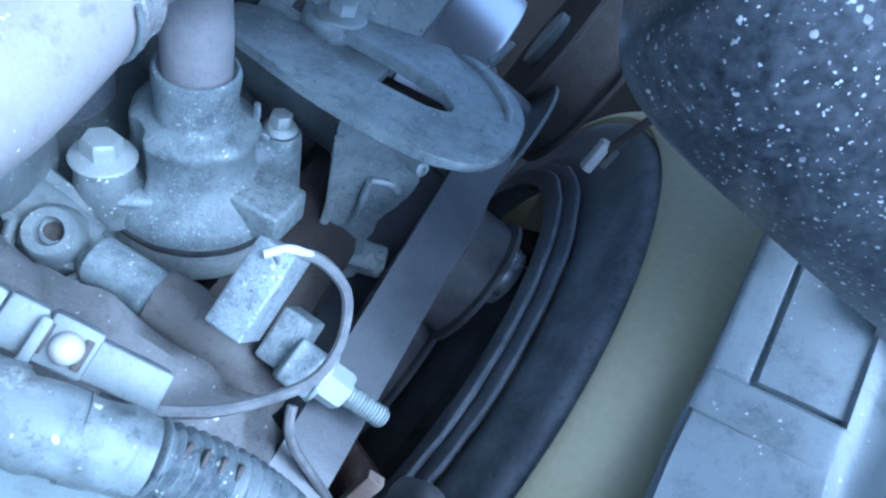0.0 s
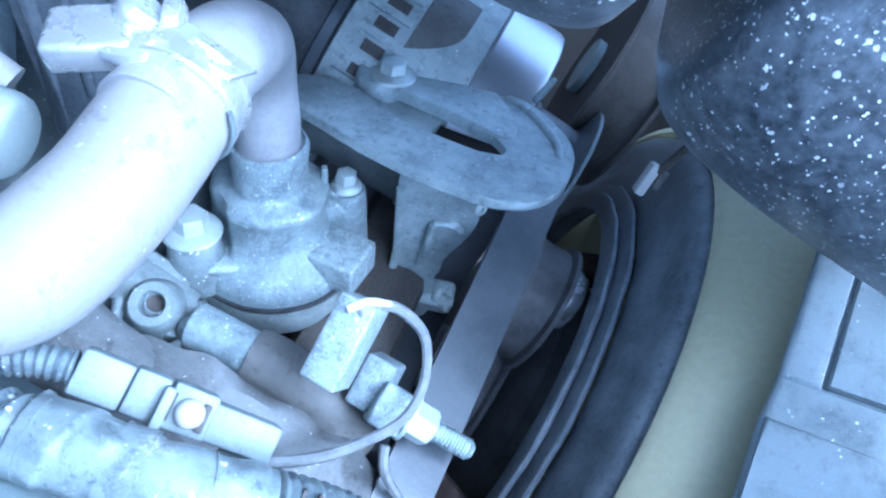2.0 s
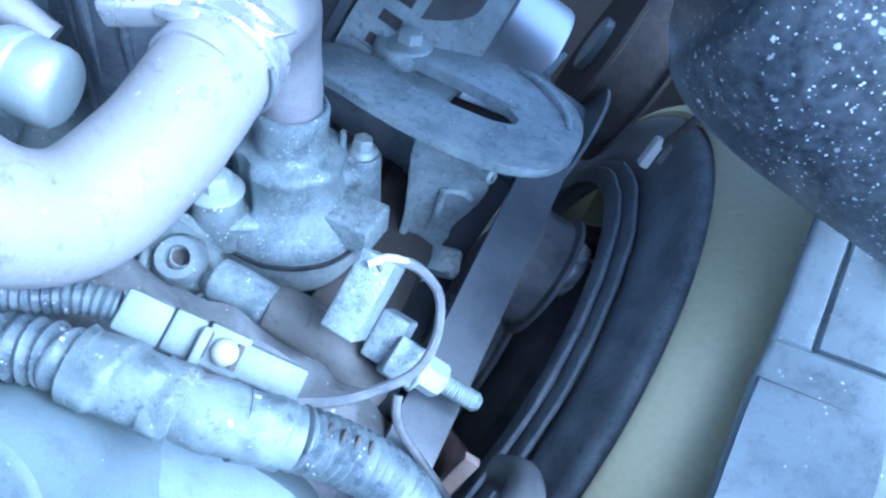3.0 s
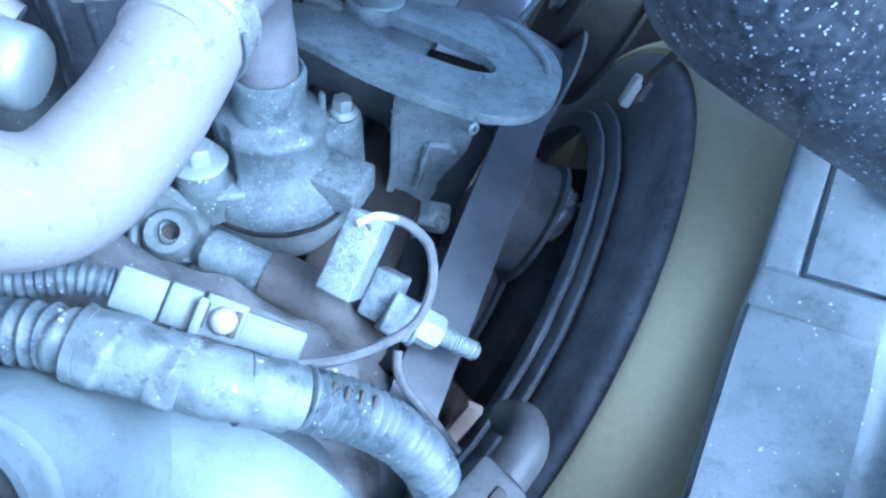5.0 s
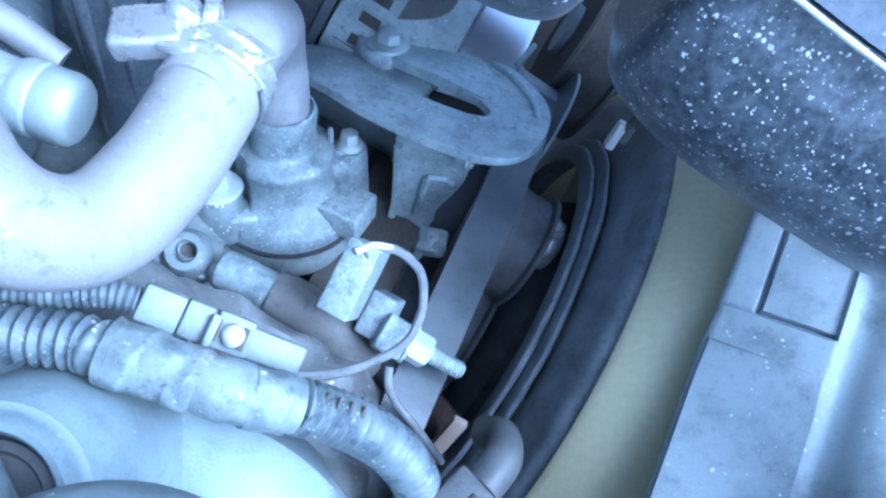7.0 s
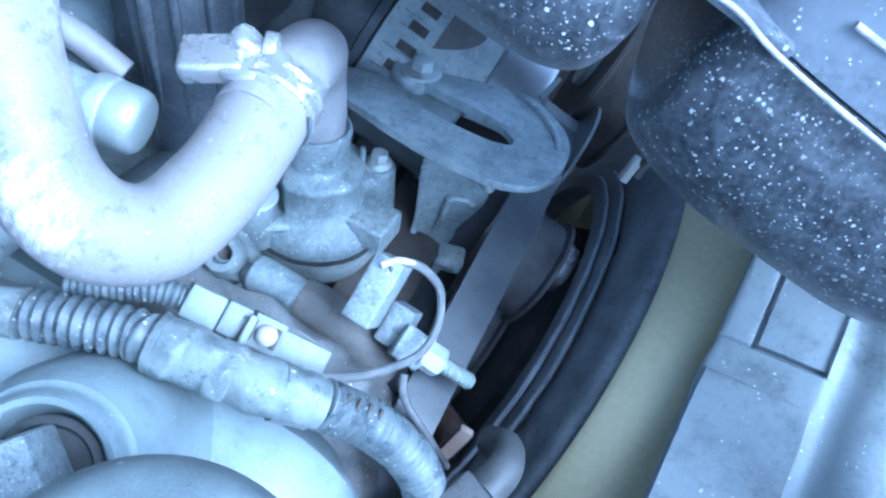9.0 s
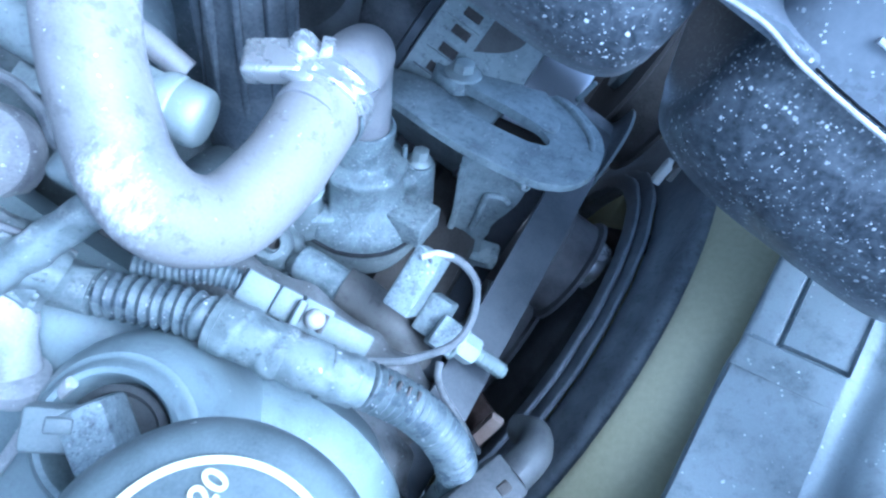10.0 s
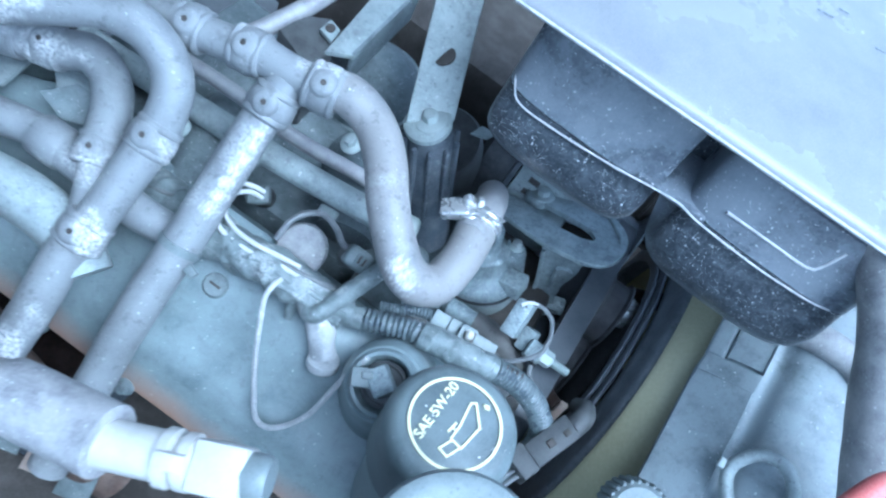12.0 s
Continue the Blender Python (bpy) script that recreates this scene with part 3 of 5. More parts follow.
part("band_wire", tube([P(-60, 114, -124) + Vector((math.cos(a), 0.1, math.sin(a))) * 0.0163 for a in (-0.9, -0.6, -0.3, 0.0, 0.3, 0.6)], 0.7, 8, 0.2, 1.0), CAST_DARK, clampx)

# thermostat housing; EN is the way the engine stands up, EX the way its crankshaft lies
EN = Vector((-0.37, 0.03, 0.93)).normalized()
EX = Vector((0.93, 0.0, 0.37)).normalized()
EY = EN.cross(EX)
TC = P(-40, 195, -232)
TBOLT = P(-61, 168, -239.5)
SBOLT = P(-18.5, 222, -224.5)


def scallop(bm, foot, reach):
    """Presses a round clearance for a bolt head into a casting."""
    for v in bm.verts:
        off = v.co - foot
        h = off.dot(EN) * 1000
        flat = off - EN * off.dot(EN)
        d = flat.length * 1000
        if -15 < h < 40 and d < reach:
            v.co += flat.normalized() * (reach - d) / 1000
    return bm


th = thing("thermostat_housing", (-32, 195, -262), "speckled cast aluminium thermostat housing with an elbow", "thermostat")
ELBOW = [(-61, 108, -125), (-61.5, 122, -124), (-62.5, 138, -126), (-64, 156, -132), (-65.5, 172, -141), (-66.5, 185, -152), (-66, 193, -163), (-63.5, 196.5, -174), (-58.5, 197, -186), (-55, 196.5, -194), (-52, 196, -201)]
part("elbow", tube(ELBOW, lambda f, l: 14.2 - 1.4 * min(1.0, f * 1.3), 36, 0.35, 2.5), PIPE, th, "stained steel elbow pipe")
part("collar", lathe(bmesh.new(), TC, EN, [(13.4, 24), (15.6, 24), (15.9, 27), (16.2, 30), (16.4, 33.5), (15.8, 35.2), (14.6, 35.8), (14.0, 34.6), (13.2, 33.8), (12.4, 33.6)], 48, 0.5), CAST, th)
body_mesh = lathe(bmesh.new(), TC, EN, [(15.2, 27), (15.4, 24), (15.7, 18), (16.3, 15.5), (18.4, 14.0), (21.2, 13.0), (23.6, 11.4), (24.3, 9.2), (23.7, 7.4), (22.9, 5.6), (22.8, 0), (23.2, -5), (24.2, -9), (27.0, -13), (30.5, -16.5), (33.4, -19.5), (34.8, -22.5), (35.0, -26.5), (33.6, -27.6)], 72, 1.1)
part("body", scallop(body_mesh, TBOLT, 14.6), CAST, th)
lobe = lathe(bmesh.new(), TC - EX * 0.0115 + EY * 0.0075, EN, [(1, 15.5), (10, 15), (15, 13.2), (18.2, 9), (19.6, 3), (19.8, -6), (20.6, -14), (22.0, -22), (22, -27)], 56, 1.0)
part("rear_lobe", scallop(lobe, TBOLT, 14.6), CAST, th)
part("gasket", lathe(bmesh.new(), TC, EN, [(33.8, -27.2), (35.6, -27.6), (35.7, -29.6), (34, -29.8)], 56, 1.2), BLACK_SMOOTH, th, "dark gasket line")
part("base", lathe(bmesh.new(), TC, EN, [(33, -29.6), (35.2, -29.8), (35.6, -33), (34.6, -42), (28, -52)], 56, 1.2), CAST_CLEAN, th)
part("flange_web", tube([TBOLT - EN * 0.017, TC - EN * 0.0235], lambda f, l: 13.5 + 9 * f, 32, 0.6, 3.0, flat=0.35), CAST, th)
LUG_WAY = (EX * 24 - EY * 2.8).normalized()
LUG_C = P(6, 203, -224) - LUG_WAY * 0.017 - EN.cross(LUG_WAY) * 0.0115 - EN * 0.0078
lug = block(bmesh.new(), LUG_C, (34, 23, 15.6), LUG_WAY, EN, 1.7, 3)
part("lug", lug, CAST_SPECK, th)
part("bolt_boss", lathe(bmesh.new(), SBOLT, EN, [(11, -34), (10.4, -20), (9.6, -4), (9.2, -1.2), (8.6, -0.2)], 28, 0.5), CAST, th)
part("boss_web", tube([SBOLT - EN * 0.012, TC + EN * 0.0], 9.5, 20, 0.8, 3.0), CAST, th)
# shade below the bolt head is put into this spacer's darker metal
part("ear", lathe(bmesh.new(), TBOLT, EN, [(13.4, -26), (12.6, -14), (11.4, -9), (10.9, -1.0), (10.2, -0.2)], 32, 0.4), CAST_DARK, th, "bolt spacer darkened to stand for shade")
part("casting_flash", tube([TC + EX * 0.019 + EY * 0.012 + EN * 0.020, TC + EX * 0.0195 + EY * 0.0125 + EN * 0.008, TC + EX * 0.024 + EY * 0.014 + EN * 0.004], 1.6, 8, 0.8, 1.5, scale=200), CAST, th)
bolt(TBOLT, EN, 13.0, 12.4, 7.5, "large dusty flange bolt on the thermostat housing")
bolt(SBOLT, EN, 8.6, 7.4, 6, "small dusty flange bolt on the thermostat housing")

# cast pad with a tapped hole, below the housing
HN = Vector((-0.1, -0.5, 0.86)).normalized()
pad = thing("cast_boss", (-54, 132, -285), "dusty cast boss with an open threaded hole", "casting")
part("pad", tube([(-102, 140, -267), (-84, 144, -263), (-64, 146, -261), (-46, 146, -263)], 12, 20, 1.0, 4.0, flat=0.7), CAST_DARK, pad)
part("hole_collar", lathe(bmesh.new(), (-56, 140, -257), HN, [(14, -14), (12.6, -4), (10.8, 5), (9.8, 8.4), (8.8, 9.6), (5.4, 9.6), (4.8, 8.8), (4.8, -8), (0.5, -8)], 32, 0.8), CAST_DARK, pad)
# dark plug that paints the shade inside the hole
part("hole_shade", lathe(bmesh.new(), (-56, 140, -257), HN, [(4.7, -7.5), (4.7, 3.0), (0.5, 3.0)], 20), DARK, pad, "dark plug standing for shade in the threaded hole")
part("pad_plate", slab(bmesh.new(), [(-92, 150, -256), (-74, 134, -257), (-58, 128, -260), (-42, 134, -259), (-40, 148, -254), (-58, 158, -250), (-80, 160, -251)], 12, 2.5), CAST_DARK, pad)
part("thread", tube([(-56 + 4.6 * math.cos(a * 0.7), 140 + 4.2 * math.sin(a * 0.7) - 3.5 * 0.5, -257 + 2.0 * math.sin(a * 0.7) + 4.0 + a * 0.12) for a in range(28)], 0.5, 6, 0, 1.0), CAST_DARK, pad)
part("recess_ring", tube([(-70, 136, -258), (-64, 126, -262), (-54, 122, -264), (-44, 126, -262), (-39, 135, -259)], 2.6, 12, 0.3, 2.0), CAST_DARK, pad)
part("ball", lathe(bmesh.new(), (-38, 141, -260), HN, [(6.5, 0), (7, 4), (6, 9), (3.5, 12), (0.5, 13)], 20), CAST_DARK, pad)

# harness: taped run, corrugated run, bundle to the rear
har = thing("wiring_harness", (-40, 52, -200), "dusty taped wiring harness in corrugated conduit", "wiring harness")
RUN = [(-92, 43, -201), (-74, 47, -193), (-56, 51, -186), (-48, 51, -183), (-29, 53, -179), (-8, 56, -178), (12, 63, -180), (33, 70, -187), (53, 74, -199), (70, 75, -215), (82, 74, -236), (88, 70, -270)]
part("taped_run", tube(RUN[3:7], lambda f, l: 10.6 - 1.2 * f, 64, 1.5, 0.6, scale=65, wrap=(15.0, 0.9)), TAPE, har)
WRAPS = spline(RUN[3:7], 1.0)
for f0, f1, r in ((0.02, 0.15, 10.9), (0.34, 0.50, 10.6), (0.72, 0.95, 9.9)):
    a, b = int(f0 * len(WRAPS)), int(f1 * len(WRAPS))
    part("tape_wrap", tube(WRAPS[a:b:4], r, 56, 1.5, 0.7, scale=75, wrap=(11.0, 0.8)), TAPE, har)
part("corrugated_front", tube(RUN[6:], lambda f, l: 9.2 + 0.7 * math.sin(l * 2 * math.pi / 3.6), 24, 0.15, 0.6), CONDUIT, har, "grey corrugated conduit")
for k in range(4):
    part("slit", block(bmesh.new(), (19 + 4.6 * k, 66.5 + 1.2 * k, -172.5 - 1.2 * k), (1.3, 4.2, 2.0), (0.95, 0.28, -0.1), (0, -0.6, 0.8), 0.3, 1), DARK, har)
part("corrugated_rear", tube(RUN[:5], lambda f, l: 8.6 + 0.9 * math.sin(l * 2 * math.pi / 4.4), 24, 0.2, 0.7), CONDUIT, har, "grey corrugated conduit")
part("tape_collar", tube([(-112, 38, -206), (-100, 41, -203), (-90, 43, -200)], 9.5, 24, 1.2, 2.0, scale=120), TAPE, har)
TRUNK = [(-104, 40, -204), (-122, 36, -200), (-145, 32, -197), (-170, 30, -199), (-200, 30, -206), (-235, 34, -216), (-280, 42, -226), (-330, 50, -236)]
part("trunk", tube(TRUNK, lambda f, l: 12.8 + 3.6 * math.sin(f * 2.6), 48, 5.0, 1.2, scale=75, wrap=(17.0, 1.1)), TAPE, har, "lumpy taped trunk of leads")
TW = spline(TRUNK, 6.0)
for k in range(4):
    pts = []
    for i, q in enumerate(TW):
        a = 0.9 + 0.7 * k + 0.03 * i + 0.5 * math.sin(0.25 * i + k)
        r = 12.8 + 2.2 * math.sin(i * 0.31 + 2.1 * k)
        pts.append(q + Vector((0, math.cos(a), math.sin(a))) * r / 1000)
    part("lead", tube(pts, 1.7 + 0.4 * (k % 3), 10, 0.4, 3.0), (WIRE, TAPE, CONN, TAPE)[k % 4], har)
for f0, f1, r in ((0.03, 0.10, 13.5), (0.22, 0.30, 14.5), (0.46, 0.56, 15.5), (0.72, 0.80, 15)):
    a, b = int(f0 * len(TW)), int(f1 * len(TW)) + 2
    part("tape_wrap", tube(TW[a:b], r, 28, 2.6, 2.0, scale=90), TAPE, har)
part("branch", tube([(-136, 28, -200), (-127, 20, -199), (-120, 19, -196), (-115, 30, -188), (-109, 44, -178), (-102, 59, -166), (-96, 74, -158)], 6.8, 18, 1.4, 2.5, scale=110), TAPE, har, "taped side branch of the harness")

# inline connector beside the harness
con = thing("inline_connector", (-22, 78, -196), "pale grey inline connector with a white lock", "connector")
CD = Vector((54, 10, -5)).normalized()
part("rear_half", block(bmesh.new(), (-43, 74, -186), (14, 13, 12), CD, (0, -0.5, 0.85), 1.2), CONN, con)
part("middle", block(bmesh.new(), (-31, 76.5, -187), (10, 13, 11), CD, (0, -0.5, 0.85), 1.2), CONN, con)
latch = part("latch_frame", block(bmesh.new(), (-19, 78, -186), (13, 13, 12), CD, (0, -0.5, 0.85), 1.0), CONN, con)
part("lock", lathe(bmesh.new(), (-18, 75, -181), (0.1, -0.5, 0.85), [(3.6, 0), (4.2, 2.5), (3.6, 5), (1.8, 6.6), (0.4, 7)], 16, 0.6), WHITE, latch, "white lock tab")
for s in (-5.2, 4.6):
    part("latch_slot", block(bmesh.new(), P(-18.6, 74.6, -180.6) + CD * s / 1000, (2.2, 8, 2.4), CD, (0, -0.5, 0.85), 0.4), DARK, latch)
part("latch_bridge", block(bmesh.new(), P(-24.5, 72, -179.8), (3, 12, 3), CD, (0, -0.5, 0.85), 0.6), CONN, latch)
part("front_half", block(bmesh.new(), (-4, 81, -189), (22, 11, 11), CD, (0, -0.5, 0.85), 1.2), CONN, con)
part("lead_conduit", tube([(-86, 58, -196), (-72, 64, -191), (-60, 70, -187), (-50, 73, -186)], lambda f, l: 4.6 + 0.5 * math.sin(l * 2 * math.pi / 2.6), 18, 0.1, 0.5), CONDUIT, con)

# terminal block, clamp blocks and stud
tb = thing("sensor_bracket", (25, 125, -240), "speckled aluminium blocks on a threaded stud", "bracket")
BAR_WAY, BAR_UP = Vector((0.07, -0.72, -0.69)).normalized(), Vector((-0.33, -0.66, 0.66))
part("bar", block(bmesh.new(), (12, 132, -198), (32, 14, 18), ahead=BAR_WAY, up=BAR_UP, bevel=1.1, seg=3), CAST_SPECK, tb)
part("block", block(bmesh.new(), (33, 142.5, -227.5), (21, 13, 16), ahead=BAR_WAY, up=BAR_UP, bevel=1.3, seg=3), CAST_SPECK, tb)
SA = Vector((1.0, -0.02, 0.0)).normalized()
part("collar", block(bmesh.new(), P(41, 133, -223), (13, 17, 16), SA, (-0.2, -0.5, 0.84), 1.4, 3), CAST_SPECK, tb)
part("washer", lathe(bmesh.new(), P(47.5, 133.5, -222), SA, [(9.6, 0), (10.1, 0.4), (10.1, 1.7), (9.6, 2.1), (5, 2.2)], 32), STEEL, tb)
part("nut", hexagon(bmesh.new(), P(50, 133.5, -222), SA, 13.2, 9.5, 0.3), STEEL, tb)
stud = bmesh.new()
sweep(stud, spline([P(56, 133.5, -222), P(68, 133.2, -221), P(77, 133, -220.5)], 0.3), lambda f, l: 3.9 + 0.5 * math.sin(l * 2 * math.pi / 1.25) - (1.0 if f > 0.93 else 0), 18)
part("stud", stud, STEEL, tb, "threaded steel stud")
wire("ground_wire", [(10, 134, -184), (15, 142, -184), (23, 147, -186), (35, 147, -191), (42, 140, -197), (45, 131, -203), (43, 120, -207), (32, 104, -206), (20, 90, -201), (6, 80, -198), (-6, 78, -197)], 2.0, WIRE, "grey wire looping over the stud")
wire("stud_lead", [(45, 118, -222), (48, 113, -226), (56, 110, -232), (72, 108, -241), (92, 106, -254)], 1.9, WIRE, "thin grey lead below the stud")
wire("pale_loop", [(6, 133, -183), (11, 139, -181), (16, 143, -183), (20, 146, -185)], 1.5, WIRE_WHITE, "bare pale end of the looping wire")

# ---- alternator, its bracket and the belt drive ----
BN = Vector((-0.358, 0.072, 0.931)).normalized()


def on_plate(x, y, lift=0.0):
    # the bracket's top face rises gently towards the front
    z = -178.5 + (0.358 * (x - 10) - 0.072 * (y - 245)) / 0.931
    return P(x, y, z + lift)


HOOK = [(-66, 246), (-60, 231), (-53, 225), (-43, 221), (-25, 213), (-4, 206), (18, 202), (34, 201), (46, 205), (54, 215), (58, 231), (58, 246), (53, 260), (44, 271), (32, 282), (20, 286), (6, 284), (4, 258), (20, 247), (29, 242), (32.5, 237), (31.5, 232), (27, 230), (16, 231), (4, 233), (-6, 235), (-16, 238.5), (-23, 243.5), (-30, 250), (-41, 253), (-52, 254), (-62, 253)]
ARM = [((-36, 259), 5), ((-16, 254.5), 4), ((3, 251), 3), ((20, 247), 1.6), ((29.5, 244.5), 0.8), ((33, 251), 0.6), ((27, 267), 0.8), ((17, 280), 1.6), ((6, 288), 2.4), ((-8, 290), 3.6), ((-24, 290), 4.6), ((-36, 288), 5), ((-42, 278), 5), ((-42, 267), 5)]
br = thing("alternator_bracket", (10, 240, -215), "dusty grey hook-shaped alternator bracket with a slot", "bracket")
hook = part("hook", slab(bmesh.new(), spline([on_plate(*q) for q in HOOK], 5.0, True), 4.6, 1.2), BRACKET, br)
part("upper_arm", slab(bmesh.new(), spline([on_plate(*q, lift) for q, lift in ARM], 5.0, True), 6, 1.2), BRACKET, br)
part("lower_web", slab(bmesh.new(), [on_plate(*q, -4) for q in ((-46, 246), (-20, 234), (0, 228), (2, 254), (-20, 262), (-40, 268))], 5, 1.0), BRACKET, br)
part("boss", lathe(bmesh.new(), on_plate(-27, 264, -8), BN, [(13.5, 0), (13.2, 8), (12.6, 11.4), (11.5, 12.4)], 28), BRACKET, br)
part("rib", tube([on_plate(24, 280, -1.2), on_plate(34, 273, -0.6), on_plate(43, 263, -0.7), on_plate(50, 252, -1.2), on_plate(53, 242, -2.4)], 2.6, 12, 0.3, 2.0), BRACKET, br)
# dark block behind the slot, added to stand for the shade in it
part("slot_shade", block(bmesh.new(), on_plate(14, 243, -17), (56, 34, 5), (1, -0.1, 0.36), BN, 1), DARK, br)
part("slot_pin", tube([on_plate(6, 236, -10), on_plate(16, 237, -10), on_plate(26, 236, -11)], 2.6, 10, 0.5, 2.0), BRACKET, br)
part("marking", stroke([(0, 0), (1.5, 3.5), (3.2, 0)], 0.7, 0.25, flat_frame(on_plate(5, 220, 0.1), BN, (1, -0.4, 0))), STEEL, hook)
part("marking", stroke([(-5, 0), (-3.5, 3.5)], 0.7, 0.25, flat_frame(on_plate(5, 220, 0.1), BN, (1, -0.4, 0))), STEEL, hook)
LEG = [(-4, 228, -201), (2, 231, -212), (8, 234, -228), (17, 237, -250), (24, 237, -274), (34, 236, -310), (54, 243, -302), (49, 244, -283), (43, 244, -265), (43, 246, -250), (46, 248, -235), (44, 247, -222), (36, 245, -206), (22, 239, -200)]
leg = part("leg", slab(bmesh.new(), spline([P(*q) for q in LEG], 6.0, True), 16, 1.8, 3), BRACKET, br)
part("leg_rib", tube([(3, 230, -214), (11, 233, -236), (18, 235, -256), (26, 235, -284)], 2.4, 12, 0.3, 3.0, flat=0.6), BRACKET, leg)
part("leg_shelf", tube([(26, 238, -231), (34, 242, -229), (40, 244, -232)], 2.2, 12, 0.3, 2.0), BRACKET, leg)
part("leg_shelf", tube([(26, 238, -231), (28, 238, -240), (31, 239, -250), (33, 239, -262)], 2.0, 12, 0.3, 2.0), BRACKET, leg)
part("dowel", lathe(bmesh.new(), (39, 242, -210), (0.6, -0.6, 0.5), [(3.4, -6), (3.4, 2), (2.6, 2.6), (1.6, 2.6), (1.4, 0.5), (0.3, 0.5)], 16), STEEL, leg)
part("foot", block(bmesh.new(), (52, 250, -290), (22, 16, 18), (1, 0.2, 0.3), (-0.3, -0.5, 0.8), 3), BRACKET, leg)
bolt(on_plate(-27, 264, 4.4), BN, 11, 11.0, 5.5, "dusty flange bolt holding the alternator")
bolt((54, 247, -286), (0.75, -0.5, 0.4), 8, 6.5, 6, "small dusty bolt on the bracket leg")

alt = thing("alternator", (-10, 320, -290), "finned grey alternator with a glossy black front ring", "alternator")
AC = (0, 320, -226)
part("rear_housing", lathe(bmesh.new(), (-62, AC[1], AC[2]), (1, 0, 0), [(50, -40), (58, -34), (60, -2), (60, 0)], 48), BLACK_SMOOTH, alt)
part("rear_ring", lathe(bmesh.new(), (-66, AC[1], AC[2]), (1, 0, 0), [(58, -2), (62.5, 0), (62.5, 5), (60, 6)], 64), BELT, alt, "dark seam ring")
drum = part("finned_housing", lathe(bmesh.new(), (-60, AC[1], AC[2]), (1, 0, 0), [(58, 0), (62, 1), (62, 64), (60, 66)], 64), CAST_CLEAN, alt)


def shell_patch(x0, x1, a0, a1, r, thick, corner=0.0):
    """A curved plate on the alternator's drum between two angles, one corner cut off."""
    bm = bmesh.new()
    n, rows = 12, []
    for i in range(n + 1):
        f = i / n
        a = radians(a0 + (a1 - a0) * f)
        far = x1 - corner * max(0.0, f - 0.45) ** 2 * (x1 - x0) / 0.3
        ring = []
        for x, rr in ((x0, r), (far, r), (far, r - thick), (x0, r - thick)):
            ring.append(bm.verts.new(P(x, AC[1] + rr * math.cos(a), AC[2] + rr * math.sin(a))))
        rows.append(ring)
    for a, b2 in zip(rows, rows[1:]):
        for k in range(4):
            bm.faces.new((a[k], a[(k + 1) % 4], b2[(k + 1) % 4], b2[k]))
    bm.faces.new(rows[0][::-1])
    bm.faces.new(rows[-1])
    return bm


for k in range(6):
    mid = 108 + 11.5 * k
    part("vent_slot", shell_patch(-47, -36, mid - 2.6, mid + 2.6, 62.3, 2), DARK, drum, "dark vent slot")
    part("fin", shell_patch(-54, -32, mid + 3.6, mid + 7.2, 64.2, 3), CAST_CLEAN, drum)
part("window", shell_patch(-30, -8, 96, 135, 62.4, 2, 1.0), BROWNCAST, drum, "brown dusted opening")
part("front_ring", lathe(bmesh.new(), (6, AC[1], AC[2]), (1, 0, 0), [(58, -2), (62.5, -1), (63.5, 0), (63.5, 27), (62.5, 30), (60, 31)], 96), GLOSS, alt, "bright polished front ring")
part("front_face", lathe(bmesh.new(), (36, AC[1], AC[2]), (1, 0, 0), [(60, -4), (60, 0.5), (57, 2), (30, 4)], 64), DARK, alt)
alt_pulley = part("pulley", lathe(bmesh.new(), (42, AC[1], -232), (1, 0, 0), [(20, 0), (33, 1), (33, 4), (31, 6), (31, 30), (34, 32), (45, 34), (45, 36), (20, 38)], 40), BLUEGREY, alt, "dark alternator pulley")
part("pulley_rim", lathe(bmesh.new(), (75.5, AC[1], -232), (1, 0, 0), [(44.5, 0), (46.4, 0.3), (46.4, 2.2), (44.5, 2.5)], 48, capped=False), CAST_DARK, alt_pulley, "worn bright pulley edge")
part("lock_tab", slab(bmesh.new(), [(36, 285, -172), (40, 300, -166), (42, 312, -172), (40, 300, -190), (37, 286, -196)], 3, 0.8), CAST_DARK, alt)

# belt: a closed loop round the alternator pulley and the idlers below
bl = bmesh.new()
path = [(318, -203), (290, -205), (240, -214), (190, -225), (140, -237), (100, -247), (72, -262), (54, -290), (66, -322), (120, -345), (200, -352), (290, -340), (342, -290), (353, -245), (342, -214)]
loop = spline([(0, y, z) for y, z in path], 6, True)
rings = []
for i, q in enumerate(loop):
    tt = (loop[(i + 1) % len(loop)] - loop[i - 1]).normalized()
    nn = Vector((1, 0, 0)).cross(tt)
    rings.append([bl.verts.new(q + Vector((x / 1000, 0, 0)) + nn * h / 1000) for x, h in ((52, 2), (75, 2), (75, -2), (52, -2))])
for i in range(len(rings)):
    a, b2 = rings[i], rings[(i + 1) % len(rings)]
    for k in range(4):
        bl.faces.new((a[k], a[(k + 1) % 4], b2[(k + 1) % 4], b2[k]))
single("drive_belt", bl, BELT, "smooth black rubber drive belt over the pulleys", "belt")


def pulley(name, x, y, z, r, width, label, material=PULLEY, lip=4):
    ob = thing(name, (x, y, z - r), label, "pulley", "drive pulleys")
    part("rim", lathe(bmesh.new(), (x, y, z), (1, 0, 0), [(r * 0.35, 1), (r * 0.8, 0), (r + lip, 0), (r + lip, 2.5), (r, 4), (r, width - 4), (r + lip, width - 2.5), (r + lip, width), (r * 0.86, width), (r * 0.8, width - 6), (r * 0.35, width - 6)], 56), material, ob)
    part("hub", lathe(bmesh.new(), (x, y, z), (1, 0, 0), [(r * 0.3, -4), (r * 0.3, width + 6), (r * 0.2, width + 8)], 24), STEEL, ob)
    return ob


